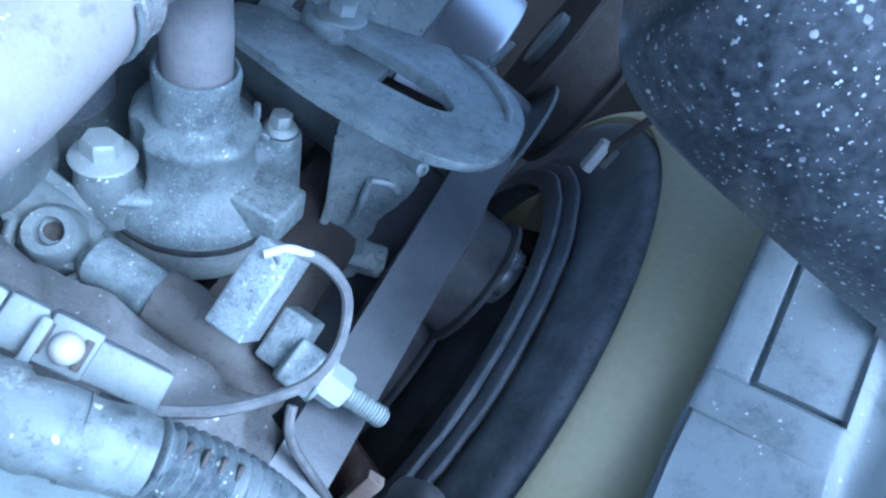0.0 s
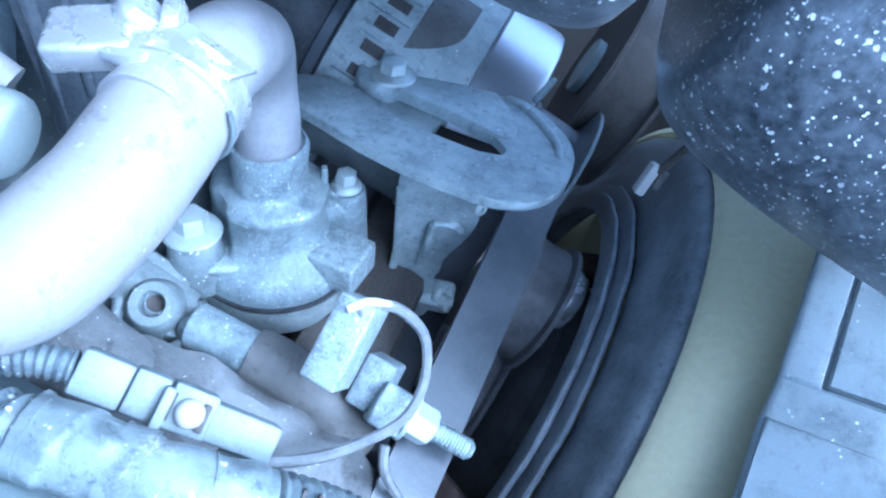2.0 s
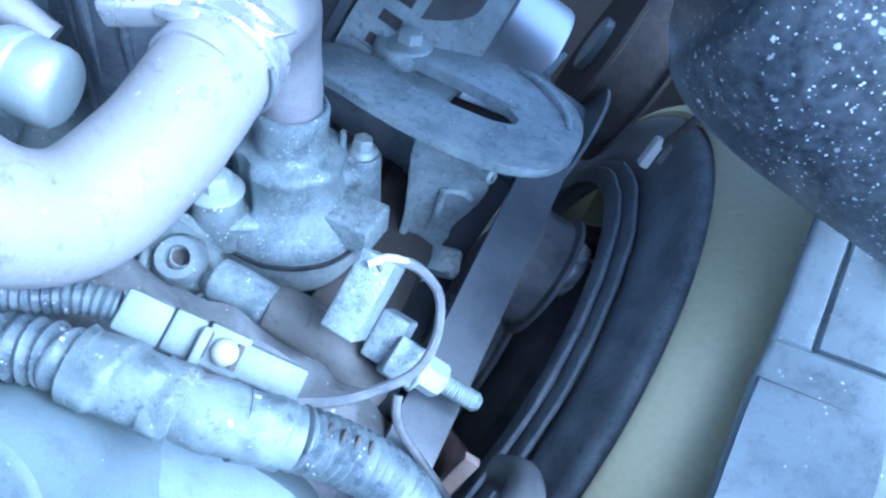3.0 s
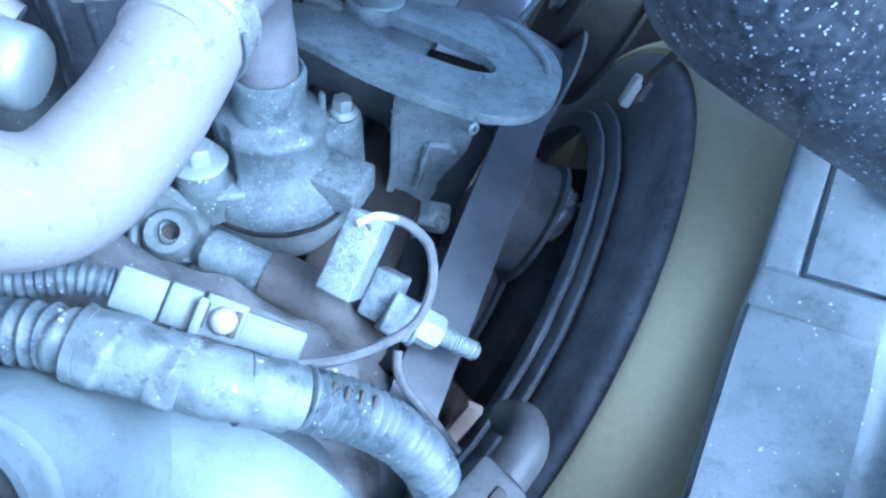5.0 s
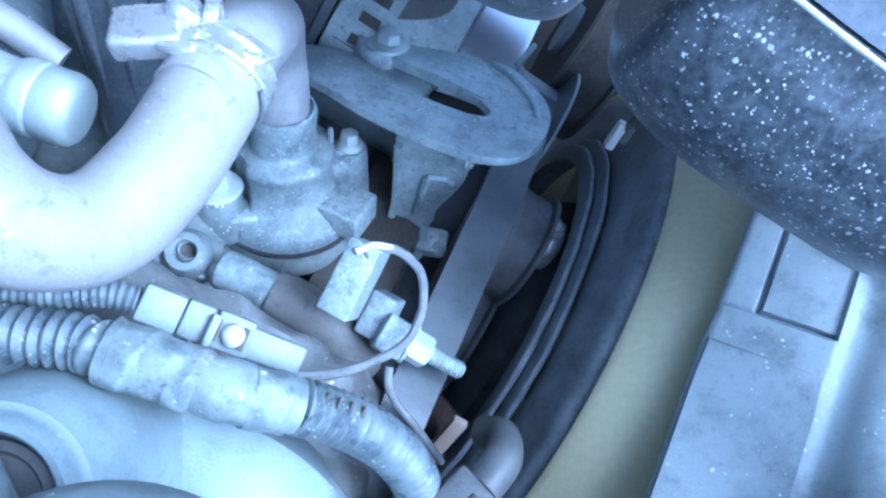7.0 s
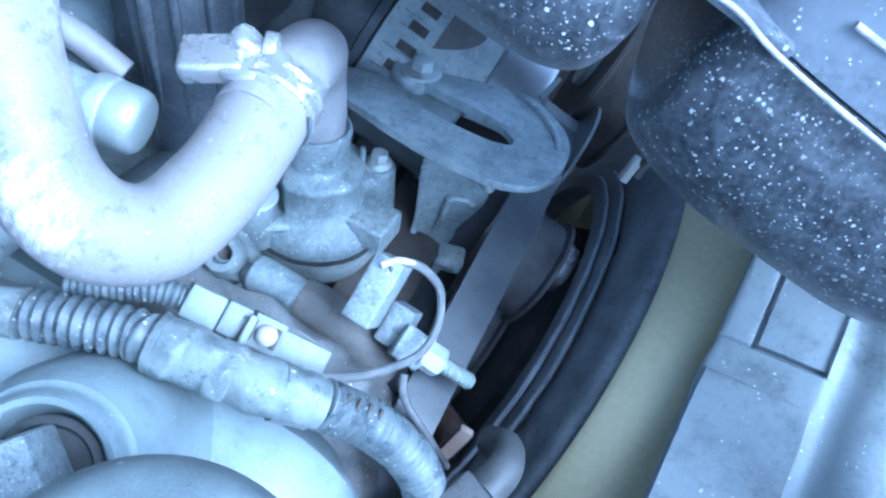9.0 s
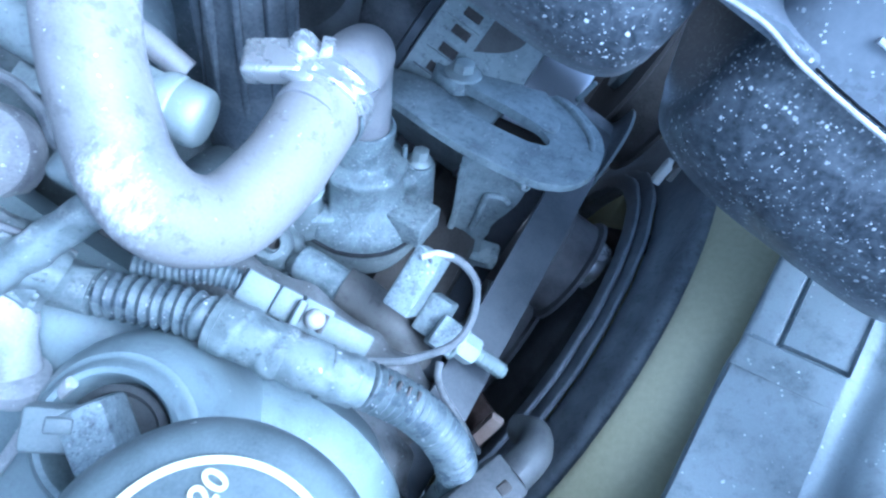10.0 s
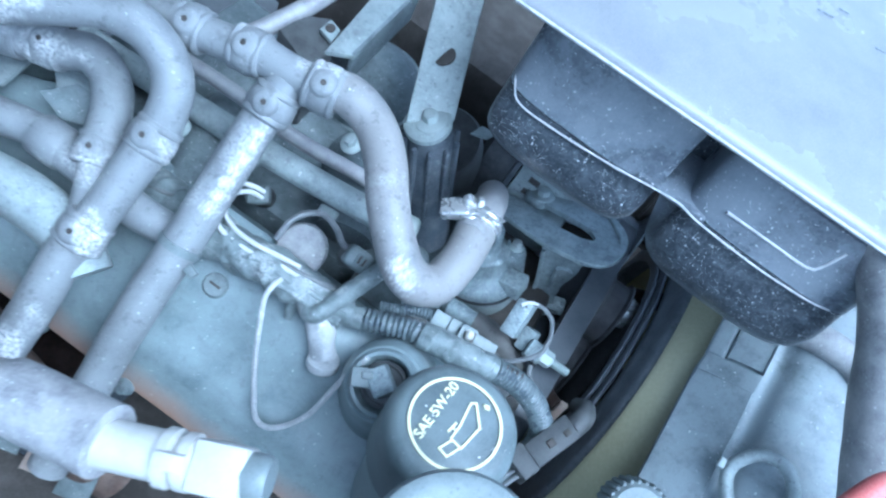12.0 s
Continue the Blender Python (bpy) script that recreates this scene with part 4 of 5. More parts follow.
pulley("idler_pulley", 50, 84, -292, 26, 27, "dark grey tensioner pulley under the belt")
pulley("idler_pulley", 80, 262, -266, 34, 26, "dark grey idler pulley behind the belt")
pulley("water_pump_pulley", 82, 265, -360, 74, 26, "dark grey water pump pulley behind the fan")

pulley("accessory_pulley", 66, 402, -205, 60, 36, "dark brown accessory pulley behind the alternator", DARK)

# fan with its clutch
FY, FZ = 265, -360
fan = thing("cooling_fan", (140, FY, FZ - 240), "cream plastic cooling fan on a grey clutch", "fan")
part("clutch", lathe(bmesh.new(), (104, FY, FZ), (1, 0, 0), [(150, 21), (162, 20), (167, 21), (171, 22.5), (184, 23), (191, 24), (196, 26.5), (198, 30), (190, 33), (150, 33)], 128, 0.6, capped=False), BLUEGREY, fan, "dull blue-grey steel clutch rim")
part("clutch_body", lathe(bmesh.new(), (116, FY, FZ), (1, 0, 0), [(40, -4), (84, 0), (92, 6), (92, 26), (60, 34)], 64), PULLEY, fan)
for x, r in ((113, 147), (118.5, 155)):
    part("clutch_fin", lathe(bmesh.new(), (x, FY, FZ), (1, 0, 0), [(134, 0.4), (r - 2.5, 0), (r - 0.6, 0.7), (r, 2.0), (r - 0.8, 3.2), (r - 3.0, 4.6), (134, 5.0)], 112, 1.6, capped=False), BLUEGREY, fan, "thin ridge of the clutch")
for k in range(13):
    a0 = 2 * math.pi * k / 13
    bm = bmesh.new()
    grid = []
    for i in range(7):
        r = 70 + (177 - 70) * i / 6
        row = []
        for j in range(7):
            s = j / 6
            a = a0 + s * 0.56
            x = 136 + 16 * s + 5 * math.sin(s * math.pi)
            row.append((bm.verts.new(P(x, FY + r * math.cos(a), FZ + r * math.sin(a))), bm.verts.new(P(x + 2.4, FY + r * math.cos(a), FZ + r * math.sin(a)))))
        grid.append(row)
    for i in range(6):
        for j in range(6):
            for w in (0, 1):
                bm.faces.new((grid[i][j][w], grid[i + 1][j][w], grid[i + 1][j + 1][w], grid[i][j + 1][w]))
    edge = [(i, 0) for i in range(7)] + [(6, j) for j in range(1, 7)] + [(i, 6) for i in range(5, -1, -1)] + [(0, j) for j in range(5, 0, -1)]
    for (i, j), (p, q) in zip(edge, edge[1:] + edge[:1]):
        bm.faces.new((grid[i][j][0], grid[p][q][0], grid[p][q][1], grid[i][j][1]))
    part("blade", bm, FAN, fan)
rim = lathe(bmesh.new(), (131, FY, FZ), (1, 0, 0), [(199, 2), (201, 0), (206, 2), (217, 14), (227, 29), (233, 42), (235.5, 48), (232, 48), (224, 34), (209, 12), (203, 5)], 112, capped=False)
part("outer_ring", rim, FAN, fan)

# fan shroud: flank with a sunken pocket above a raised panel; lengths along XD, down W and out M from the pocket's corner
XD = Vector((0.857, -0.19, 0.476)).normalized()
W = Vector((0, -0.88, -0.47))
W = (W - XD * W.dot(XD)).normalized()
M = W.cross(XD).normalized()
if M.z < 0:
    M = -M
S0 = P(160, 171, -133)


def sh(x, w, m):
    return S0 + (XD * x + W * w + M * m) / 1000


def step(v, edge, width):
    return max(0.0, min(1.0, (v - edge) / width + 0.5))


def shroud_height(x, w):
    """How far the flank stands out: the pocket sinks, the panel below it is proud, a trough runs beside both."""
    across = step(x, 0.0, 1.0) * (1 - step(x, 31.5, 1.2))
    groove = 3.2 * (across * step(w, -2.0, 0.6) * (1 - step(w, 0.0, 0.6)) + step(x, 0.0, 0.8) * (1 - step(x, 2.2, 0.8)) * (1 - step(w, 0.0, 0.6)))
    pocket = across * (1 - step(w, 0.0, 0.9))
    ramp_down = step(w, 0.5, 1.0) * (1 - step(w, 9.0, 16.0)) * (1 - step(x, 33.0, 8.0))
    trough = step(x, 34.0, 5.0) * (1 - step(x, 46.0, 9.0))
    far = max(0.0, x - 48.0)
    uneven = 1.1 * noise.noise(Vector((x * 0.03, w * 0.03, 3.0))) + 0.35 * noise.noise(Vector((x * 0.12, w * 0.12, 7.0)))
    return 1.2 - groove - 2.4 * pocket - 1.6 * ramp_down - 4.2 * trough + 3.0 * step(x, 54, 12) - 0.20 * far - 0.0012 * far * far * (far < 90) - 9.72 * (far >= 90) + uneven * step(x, -6, 6)


shroud = thing("fan_shroud", (200, 170, -250), "dusty grey plastic fan shroud with a sunken pocket", "fan shroud")
SX = [-14.5, -14.2, -13.2, -11, -8, -4, -1, -0.4, 0.4, 1.0, 1.7, 2.7, 4, 10, 16, 22, 28, 30.8, 32.2, 33.5, 35, 37, 39, 42, 45, 48, 52, 56, 62, 70, 80, 92, 105, 120, 140, 165, 195, 230, 270]
SW = [-150 + 10 * i for i in range(15)] + [-6, -3.2, -2.4, -1.6, -1, -0.4, 0.4, 1, 2, 5, 8, 10, 12, 14, 16, 20] + [26 + 12 * i for i in range(22)]
bm = bmesh.new()
loops = []
for w in SW:
    lead = -1.6 * step(w, 12, 14)
    ring = []
    for i, x in enumerate(SX):
        m = shroud_height(x, w) - (2.4 if i == 0 else 0.9 if i == 1 else 0.1 if i == 2 else 0)
        ring.append(bm.verts.new(sh(x + (lead if x < -3 else 0), w, m)))
    ring += [bm.verts.new(sh(x, w, m)) for x, m in ((270, -90), (20, -62), (-6, -36), (-12.5 + lead, -10))]
    loops.append(ring)
for a, b2 in zip(loops, loops[1:]):
    for k in range(len(a)):
        bm.faces.new((a[k], a[(k + 1) % len(a)], b2[(k + 1) % len(a)], b2[k]))
bm.faces.new(loops[0][::-1])
bm.faces.new(loops[-1])
flank = part("flank", bm, SHROUD, shroud)
PANEL = [sh(x, w, 3.4 + 0.8 * noise.noise(Vector((x * 0.03, w * 0.03, 5.0)))) for x, w in [(-14, 17 + 16 * i) for i in range(16)] + [(31.5, 257 - 16 * i) for i in range(16)]]
part("raised_panel", slab(bmesh.new(), PANEL, 6, 1.6, 3), SHROUD, shroud)

# ---- air resonator ----
res = thing("air_resonator", (30, 180, -90), "black dust-flecked plastic air resonator with two chambers", "air resonator")


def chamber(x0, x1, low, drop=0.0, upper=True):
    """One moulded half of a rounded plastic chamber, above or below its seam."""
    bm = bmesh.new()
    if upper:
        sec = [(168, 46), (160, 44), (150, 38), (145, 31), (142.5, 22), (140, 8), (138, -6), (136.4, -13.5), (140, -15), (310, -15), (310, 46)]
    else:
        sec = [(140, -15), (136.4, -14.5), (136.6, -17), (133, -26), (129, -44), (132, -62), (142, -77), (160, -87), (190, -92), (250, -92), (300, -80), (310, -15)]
    n, rows = 40, []
    cx, hw = (x0 + x1) / 2, (x1 - x0) / 2
    for i in range(n + 1):
        s = -math.cos(math.pi * i / n)
        k = (1 - abs(s) ** 3.4) ** (1 / 3.4) if abs(s) < 1 else 0.0
        row = []
        for y, z in sec:
            yy = 205 + (y - 205) * (0.70 + 0.30 * k)
            zz = -25 + (z + 25) * ((0.62 + 0.38 * k) * low if z < -25 else 1.0) + drop * max(0.0, 1 - abs(z + 15) / 40)
            row.append(bm.verts.new(P(cx + hw * s, yy, zz)))
        rows.append(row)
    for a, b in zip(rows, rows[1:]):
        for k in range(len(sec)):
            bm.faces.new((a[k], a[(k + 1) % len(sec)], b[(k + 1) % len(sec)], b[k]))
    bm.faces.new(rows[0][::-1])
    bm.faces.new(rows[-1])
    return bm


# upper halves are coloured paler for dust and the sky they reflect
part("rear_upper_shell", chamber(-104, 20, 0.82, -4.0), BLACK_TOP, res, "dusty satin upper shell lightened for sky light")
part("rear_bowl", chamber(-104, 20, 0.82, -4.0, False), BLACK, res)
front_shell = part("front_upper_shell", chamber(38, 168, 0.93), BLACK_TOP, res, "dusty satin upper shell lightened for sky light")
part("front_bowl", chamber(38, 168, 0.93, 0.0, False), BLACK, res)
part("web", block(bmesh.new(), (28, 240, 0), (50, 100, 80), bevel=8), BLACK, res)
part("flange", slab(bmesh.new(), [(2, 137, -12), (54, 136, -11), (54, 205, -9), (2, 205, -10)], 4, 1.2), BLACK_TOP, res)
part("seam", tube([(-104, 168, -6), (-102.5, 152, -10), (-97, 141, -16), (-86, 135.5, -22), (-52, 134.5, -21), (-11, 134.5, -17), (14, 136, -14), (34, 136, -12), (50, 134.8, -14), (80, 134, -15), (110, 134, -15), (145, 137, -14), (160, 146, -13), (165, 165, -12)], 0.8, 8, 0.25, 3.0), SEAM, res, "pale scuffed moulding seam")
part("panel_ridge", tube([(60, 139.2, 2), (90, 139.2, 2.5), (120, 139.4, 3), (126, 140.2, 8), (129, 142.5, 20), (130, 143.5, 25)], 1.1, 8, 0.1, 3.0), SEAM, front_shell, "pale ridge of the pressed panel")
lid = bmesh.new()
LIDSEC = [(0, 43), (-1.5, 45), (-1, 48), (2, 51), (8, 53), (60, 64), (104, 71), (112, 72), (290, 74), (290, 60), (8, 43)]
rows = []
for i in range(25):
    f = i / 24
    y0 = 125 + 14 * f
    rows.append([lid.verts.new(P(-122 + 332 * f, y0 + y, z)) for y, z in LIDSEC])
for a, b2 in zip(rows, rows[1:]):
    for k in range(len(LIDSEC)):
        lid.faces.new((a[k], a[(k + 1) % len(LIDSEC)], b2[(k + 1) % len(LIDSEC)], b2[k]))
lid.faces.new(rows[0][::-1])
lid.faces.new(rows[-1])
lid_ob = part("lid", lid, LID, res, "pale dusty top lid")
for x, y, n in ((41, 292, 3), (57, 316, 2), (90, 296, 2)):
    for k in range(n):
        part("mark", block(bmesh.new(), (x + 5 * k, y + 1.5 * k, 74.2), (3.6, 1.2, 0.6), (0.9, 0.3, 0), (0, 0, 1), 0.1), CAST_DARK, lid_ob)
# pale tube paints the highlight along the lid's front edge
part("lid_rim", tube([(-122, 124, 45.5), (40, 131, 45.5), (210, 138, 45.5)], 1.3, 10, 0.1, 6.0), SEAM, lid_ob, "lid edge paled for its highlight")

# ---- hoses and joints to the rear ----
joint = thing("hose_joint", (-250, 98, -100), "dusty plastic tee joint with ring clamps", "hose joint")
part("tee", tube([(-345, 90, -105), (-305, 90, -99), (-283, 93, -95), (-254, 97, -88), (-229, 99, -86), (-206, 102, -83)], 13, 24, 0.8, 3.0), HOSE, joint)


def ring_clamp(at, axis, r, label="grey ring clamp with a lug on a hose"):
    ob = thing("ring_clamp", at, label, "hose clamp", "hose clamps")
    ax = Vector(axis).normalized()
    part("ring", lathe(bmesh.new(), at, axis, [(r - 1, -12), (r + 1.2, -12), (r + 2.4, -10.5), (r + 2.4, -8), (r + 1.6, -7), (r + 2.8, -4), (r + 3.0, 4), (r + 1.8, 7), (r + 2.4, 8), (r + 2.4, 10.5), (r + 1.2, 12), (r - 1, 12)], 36, 1.2), HOSE, ob)
    side = (Vector((0, -0.6, 0.8)) - ax * ax.dot(Vector((0, -0.6, 0.8)))).normalized()
    lug = part("lug", lathe(bmesh.new(), V(at) + side * (r - 1) / 1000, side, [(10.5, 0), (9.5, 3), (7.5, 4.6), (4.6, 5.2), (2.6, 5.2), (2.2, 4.4), (0.5, 4.4)], 20, 0.5), HOSE, ob)
    part("eye", lathe(bmesh.new(), V(at) + side * (r + 3.5) / 1000, side, [(2.1, 0), (2.1, 0.3), (1, 0.4)], 12), DARK, lug)
    return ob


ring_clamp((-204, 102, -83), (1, 0.2, 0.05), 15)
ring_clamp((-230, 84, -108), (0, -0.65, -0.75), 15)
ring_clamp((-262, 96, -90), (1, 0.15, 0.2), 14)
ring_clamp((-306, 90, -99), (1, 0.1, 0.1), 14)
HOSE_B = [(-229, 97, -92), (-230, 84, -108), (-231, 64, -130), (-229, 34, -160), (-226, -2, -191), (-225, -32, -216), (-223, -67, -252), (-218, -104, -290), (-214, -140, -330)]
single("heater_hose", tube(HOSE_B, 14.5, 28, 0.8, 4.0, scale=30), HOSE_RUB, "pale dusty heater hose running down past the cover", "hose", "coolant hoses")
tie = thing("cable_tie", (-226, -2, -191), "pale cable tie round the heater hose", "cable tie")
TD = Vector((0.03, -0.7, -0.7)).normalized()
part("strap", lathe(bmesh.new(), (-226, -3, -192), TD, [(14.6, -3), (16, -3), (16, 3), (14.6, 3)], 32), CONN, tie)
part("buckle", block(bmesh.new(), (-207, -14, -193), (9, 7, 6), (1, -0.3, -0.2), (0, -0.7, 0.7), 1), CONN, tie)
HOSE_C = [(-400, 20, -112), (-371, 36, -99), (-345, 52, -92), (-319, 59, -95), (-298, 58, -107), (-285, 48, -122), (-281, 29, -145), (-281, 2, -170), (-281, -25, -193), (-284, -51, -215), (-279, -83, -240), (-277, -133, -282), (-275, -165, -320)]
single("heater_hose", tube(HOSE_C, 14.5, 28, 0.8, 4.0, scale=30), HOSE, "pale dusty heater hose with a tight bend", "hose", "coolant hoses")
HOSE_D = [(-440, 38, -172), (-394, 52, -164), (-367, 61, -156), (-345, 56, -158), (-328, 40, -166), (-316, 19, -175), (-302, -2, -188), (-292, -20, -205)]
single("heater_hose", tube(HOSE_D, 14.5, 28, 0.8, 4.0, scale=30), HOSE, "pale dusty heater hose behind another", "hose", "coolant hoses")
ring_clamp((-281, 28, -147), (0, -0.75, -0.7), 15)
ring_clamp((-312, 12, -178), (0.3, -0.75, -0.5), 15)
ring_clamp((-282, -34, -200), (0, -0.75, -0.66), 15.5)
ring_clamp((-394, 52, -164), (1, 0.2, 0.2), 14.5)
ring_clamp((-424, 44, -170), (1, 0.2, 0.2), 14.5)

# fuel rail, small pipe, injector plugs
rail = thing("fuel_rail", (-220, 104, -200), "grey steel fuel rail with a capped end", "fuel rail")
part("pipe", tube([(-420, 108, -205), (-314, 107, -194), (-227, 106, -184), (-132, 108, -170), (-112, 110, -167)], 11, 28, 0.1, 8.0), CAST_CLEAN, rail)
part("end_cap", lathe(bmesh.new(), (-116, 110, -168), (0.97, 0.1, 0.17), [(12, -2), (13, 0), (13.4, 2), (13.2, 5), (12.2, 6), (12.8, 7), (12.8, 14.5), (12.2, 17), (10.8, 18.6), (8.5, 19.2), (1, 19.6)], 40), STEEL, rail, "dull steel end cap")
for x in (-165, -240):
    part("clip", block(bmesh.new(), (x, 98, -190), (16, 8, 4), (1, 0, 0.15), (0, -0.5, 0.8), 1), CAST_CLEAN, rail)
single("fuel_pipe", tube([(-450, 128, -192), (-377, 133, -187), (-299, 137, -184), (-230, 139, -188), (-165, 148, -188), (-130, 152, -196)], 6.5, 18, 0.2, 6.0), PIPE, "thin blue-grey steel fuel pipe", "pipe")


def injector_plug(at, ahead, up=(0, -0.5, 0.85)):
    ob = thing("injector_plug", at, "dusty grey injector plug with a square clip", "connector", "injector plugs")
    a, side, u = frame_of(ahead, up)
    part("shell", block(bmesh.new(), at, (21, 17, 14), a, up, 4.0, 3), CONN, ob)
    bm = bmesh.new()
    for i, j, l, w in ((-4.2, 0, 1.8, 10), (4.2, 0, 1.8, 10), (0, -4.2, 8.4, 1.8), (0, 4.2, 8.4, 1.8)):
        block(bm, V(at) + (a * (2 + i) + side * j + u * 7.4) / 1000, (l, w, 2.6), a, up, 0.4, 1)
    clip = part("clip", bm, CONN, ob, "raised square clip")
    part("slot", block(bmesh.new(), V(at) + (a * 2 + u * 6.6) / 1000, (6.6, 6.6, 1.4), a, up, 0.2, 1), DARK, clip)
    part("tongue", block(bmesh.new(), V(at) + (a * 2 + u * 7.2) / 1000, (2.2, 6.0, 1.8), a, up, 0.3, 1), CONN, clip)
    part("throat", lathe(bmesh.new(), V(at) - u * 0.004, -u, [(8, 0), (9.5, 4), (9.5, 10), (8.5, 11), (9.5, 12), (9.5, 20)], 24), GREYPLUG, ob)
    return ob


injector_plug((-229, 104, -236), (0.79, 0.47, 0.39), (0, -0.63, 0.77))
injector_plug((-309, 92, -226), (0.79, 0.47, 0.39), (0, -0.63, 0.77))
injector_plug((-122, 72, -182), (0.9, 0.2, -0.3))
single("rubber_disc", lathe(bmesh.new(), (-165, 70, -212), (0.15, -0.6, 0.8), [(21, -16), (21, 0), (19, 3), (12, 5), (1, 5.5)], 32, 0.4), HOSE_DARK, "smooth grey rubber plug between the leads", "plug")
wire("loop_wire", [(-180, 48, -190), (-178, 66, -178), (-166, 82, -176), (-150, 84, -182), (-138, 78, -186), (-126, 74, -180)], 2.6, WIRE, "dusty lead arching over the rubber plug")
wire("pale_wire", [(-212, 74, -186), (-219, 66, -177), (-229, 60, -178), (-232, 49, -184), (-228, 38, -190), (-217, 28, -191), (-200, 25, -190), (-180, 25, -188), (-160, 28, -184), (-146, 30, -184)], 1.9, WIRE_WHITE, "pale wire looping down to the bundle", group="pale wires")
wire("pale_wire", [(-210, 70, -188), (-218, 61, -179), (-226, 52, -184), (-222, 41, -190), (-207, 33, -188), (-186, 30, -184), (-165, 33, -182), (-150, 36, -183)], 1.9, WIRE_WHITE, "second pale wire looping down to the bundle", group="pale wires")
scr = thing("screw", (-200, 16, -246), "dusty cross-head screw beside the harness", "screw")
scr_head = part("head", lathe(bmesh.new(), (-200, 16, -243), (0, -0.6, 0.8), [(13.5, 0), (13.5, 1.6), (11, 2.6), (10.4, 5), (8.6, 7), (1, 7)], 28), CAST_DARK, scr)
part("cross", block(bmesh.new(), P(-200, 16, -243) + Vector((0, -0.6, 0.8)) * 0.007, (10, 2, 1.5), (1, 0, 0), (0, -0.6, 0.8), 0.3), DARK, scr_head)
drip = thing("coil_boot", (-97, 14, -236), "pale boot hanging from the harness over the cover", "rubber boot")
part("boot", tube([(-122, 31, -203), (-115, 25, -211), (-106, 17, -220), (-98, 11, -228)], lambda f, l: 10.4 + 1.6 * math.sin(f * 5.0) * f + 0.8 * f, 30, 1.4, 1.6, scale=110), PALE, drip)
part("rim", lathe(bmesh.new(), (-96, 9, -230), (0.25, -0.3, -0.92), [(10, -4), (12.4, -3), (12.8, 1), (11.5, 4), (8.5, 5)], 26, 1.0), PALE, drip)
part("tip", lathe(bmesh.new(), (-94.5, 7, -235), (0.25, -0.3, -0.92), [(6.5, -3), (6, 3), (3.5, 5)], 18), CONDUIT, drip)
part("collar", tube([(-126, 35, -196), (-118, 28, -205)], 10.6, 28, 1.2, 1.2, scale=120), WHITE, drip, "white tape round the boot")
single("sheath_end", tube([(-142, 28, -202), (-140, 22, -212), (-138, 18, -222)], lambda f, l: 6 - 2.5 * f, 16, 0.6, 2.0), TAPE, "short dusty sheath end under the harness", "sheath")

# bar bracket with bolt, tank and round housings behind the hoses
bar = thing("support_bar", (-160, 200, -100), "pale grey steel support bar with two holes", "bracket")
bar_plate = part("bar", slab(bmesh.new(), [P(-154, 154, -112), P(-125, 176, -101), P(-168, 262, -40), P(-198, 240, -52)], 6, 1.5), CAST_CLEAN, bar)
part("tip", lathe(bmesh.new(), (-139, 166, -113), (-0.35, -0.35, 0.87), [(19, 0), (19, 5), (17, 6)], 32), CAST_CLEAN, bar)
part("oval_hole", lathe(bmesh.new(), (-160, 204, -79), (-0.45, -0.4, 0.8), [(9, 0), (9, 1.2), (6, 1.5)], 24), DARK, bar_plate, "dark oval hole")
bolt((-139, 166, -107), (-0.35, -0.35, 0.87), 11, 13, 7, "large dusty bolt on the support bar")
tank = thing("ribbed_canister", (-115, 180, -260), "glossy grey ribbed canister under the support bar", "canister")
TA = Vector((0.25, 0.15, -0.95)).normalized()
tank_body = part("body", lathe(bmesh.new(), (-136, 170, -116), TA, [(16, 0), (18, 4), (20, 40), (24, 100), (26, 140)], 36), SATIN, tank)
for k in range(10):
    a = 2 * math.pi * k / 10
    u = TA.orthogonal().normalized()
    way = u * math.cos(a) + TA.cross(u) * math.sin(a)
    part("rib", block(bmesh.new(), P(-136, 170, -116) + TA * 0.062 + way * 0.0215, (110, 3.5, 5), TA, way, 1.2), SATIN, tank_body)
single("round_cover", lathe(bmesh.new(), (-130, 262, -215), (-0.2, -0.5, 0.85), [(38, -30), (38, 20), (35, 26), (1, 27)], 44), GREYPLUG, "dark grey round cover beside the support bar", "cover")
single("small_tab", slab(bmesh.new(), [(-112, 208, -130), (-98, 212, -128), (-94, 222, -126), (-108, 220, -126)], 3, 0.8), CAST_CLEAN, "small grey metal tab with a hole", "bracket")
cb = thing("clamp_bracket", (-262, 190, -170), "grimy speckled clamp bracket with a hole behind the hoses", "bracket")
part("saddle", slab(bmesh.new(), [(-287, 176, -132), (-283, 204, -128), (-265, 220, -128), (-243, 190, -130), (-246, 160, -134)], 26, 3.0), GREYPLUG, cb)
part("face", slab(bmesh.new(), [(-262, 196, -124), (-248, 192, -124), (-250, 208, -122), (-262, 212, -122)], 5, 1.0), CAST_CLEAN, cb)
part("hole", lathe(bmesh.new(), (-256, 202, -122.5), (-0.2, -0.4, 0.85), [(4.5, 0), (4.2, 1.0), (0.5, 1.0)], 20), DARK, cb, "dark round hole")
part("post", block(bmesh.new(), (-262, 190, -200), (30, 30, 100), bevel=3), GREYPLUG, cb)
dp = thing("flat_brace", (-250, 240, -180), "pale grey flat brace with a folded edge", "brace")
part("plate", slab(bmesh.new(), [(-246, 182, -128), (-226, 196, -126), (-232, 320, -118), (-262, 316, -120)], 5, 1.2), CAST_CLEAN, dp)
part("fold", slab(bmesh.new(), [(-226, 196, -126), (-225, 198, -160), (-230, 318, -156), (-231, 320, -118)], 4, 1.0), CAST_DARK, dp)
rp = thing("rear_pipe", (-330, 10, -222), "pale dusty coolant pipe lying along the cover", "pipe")
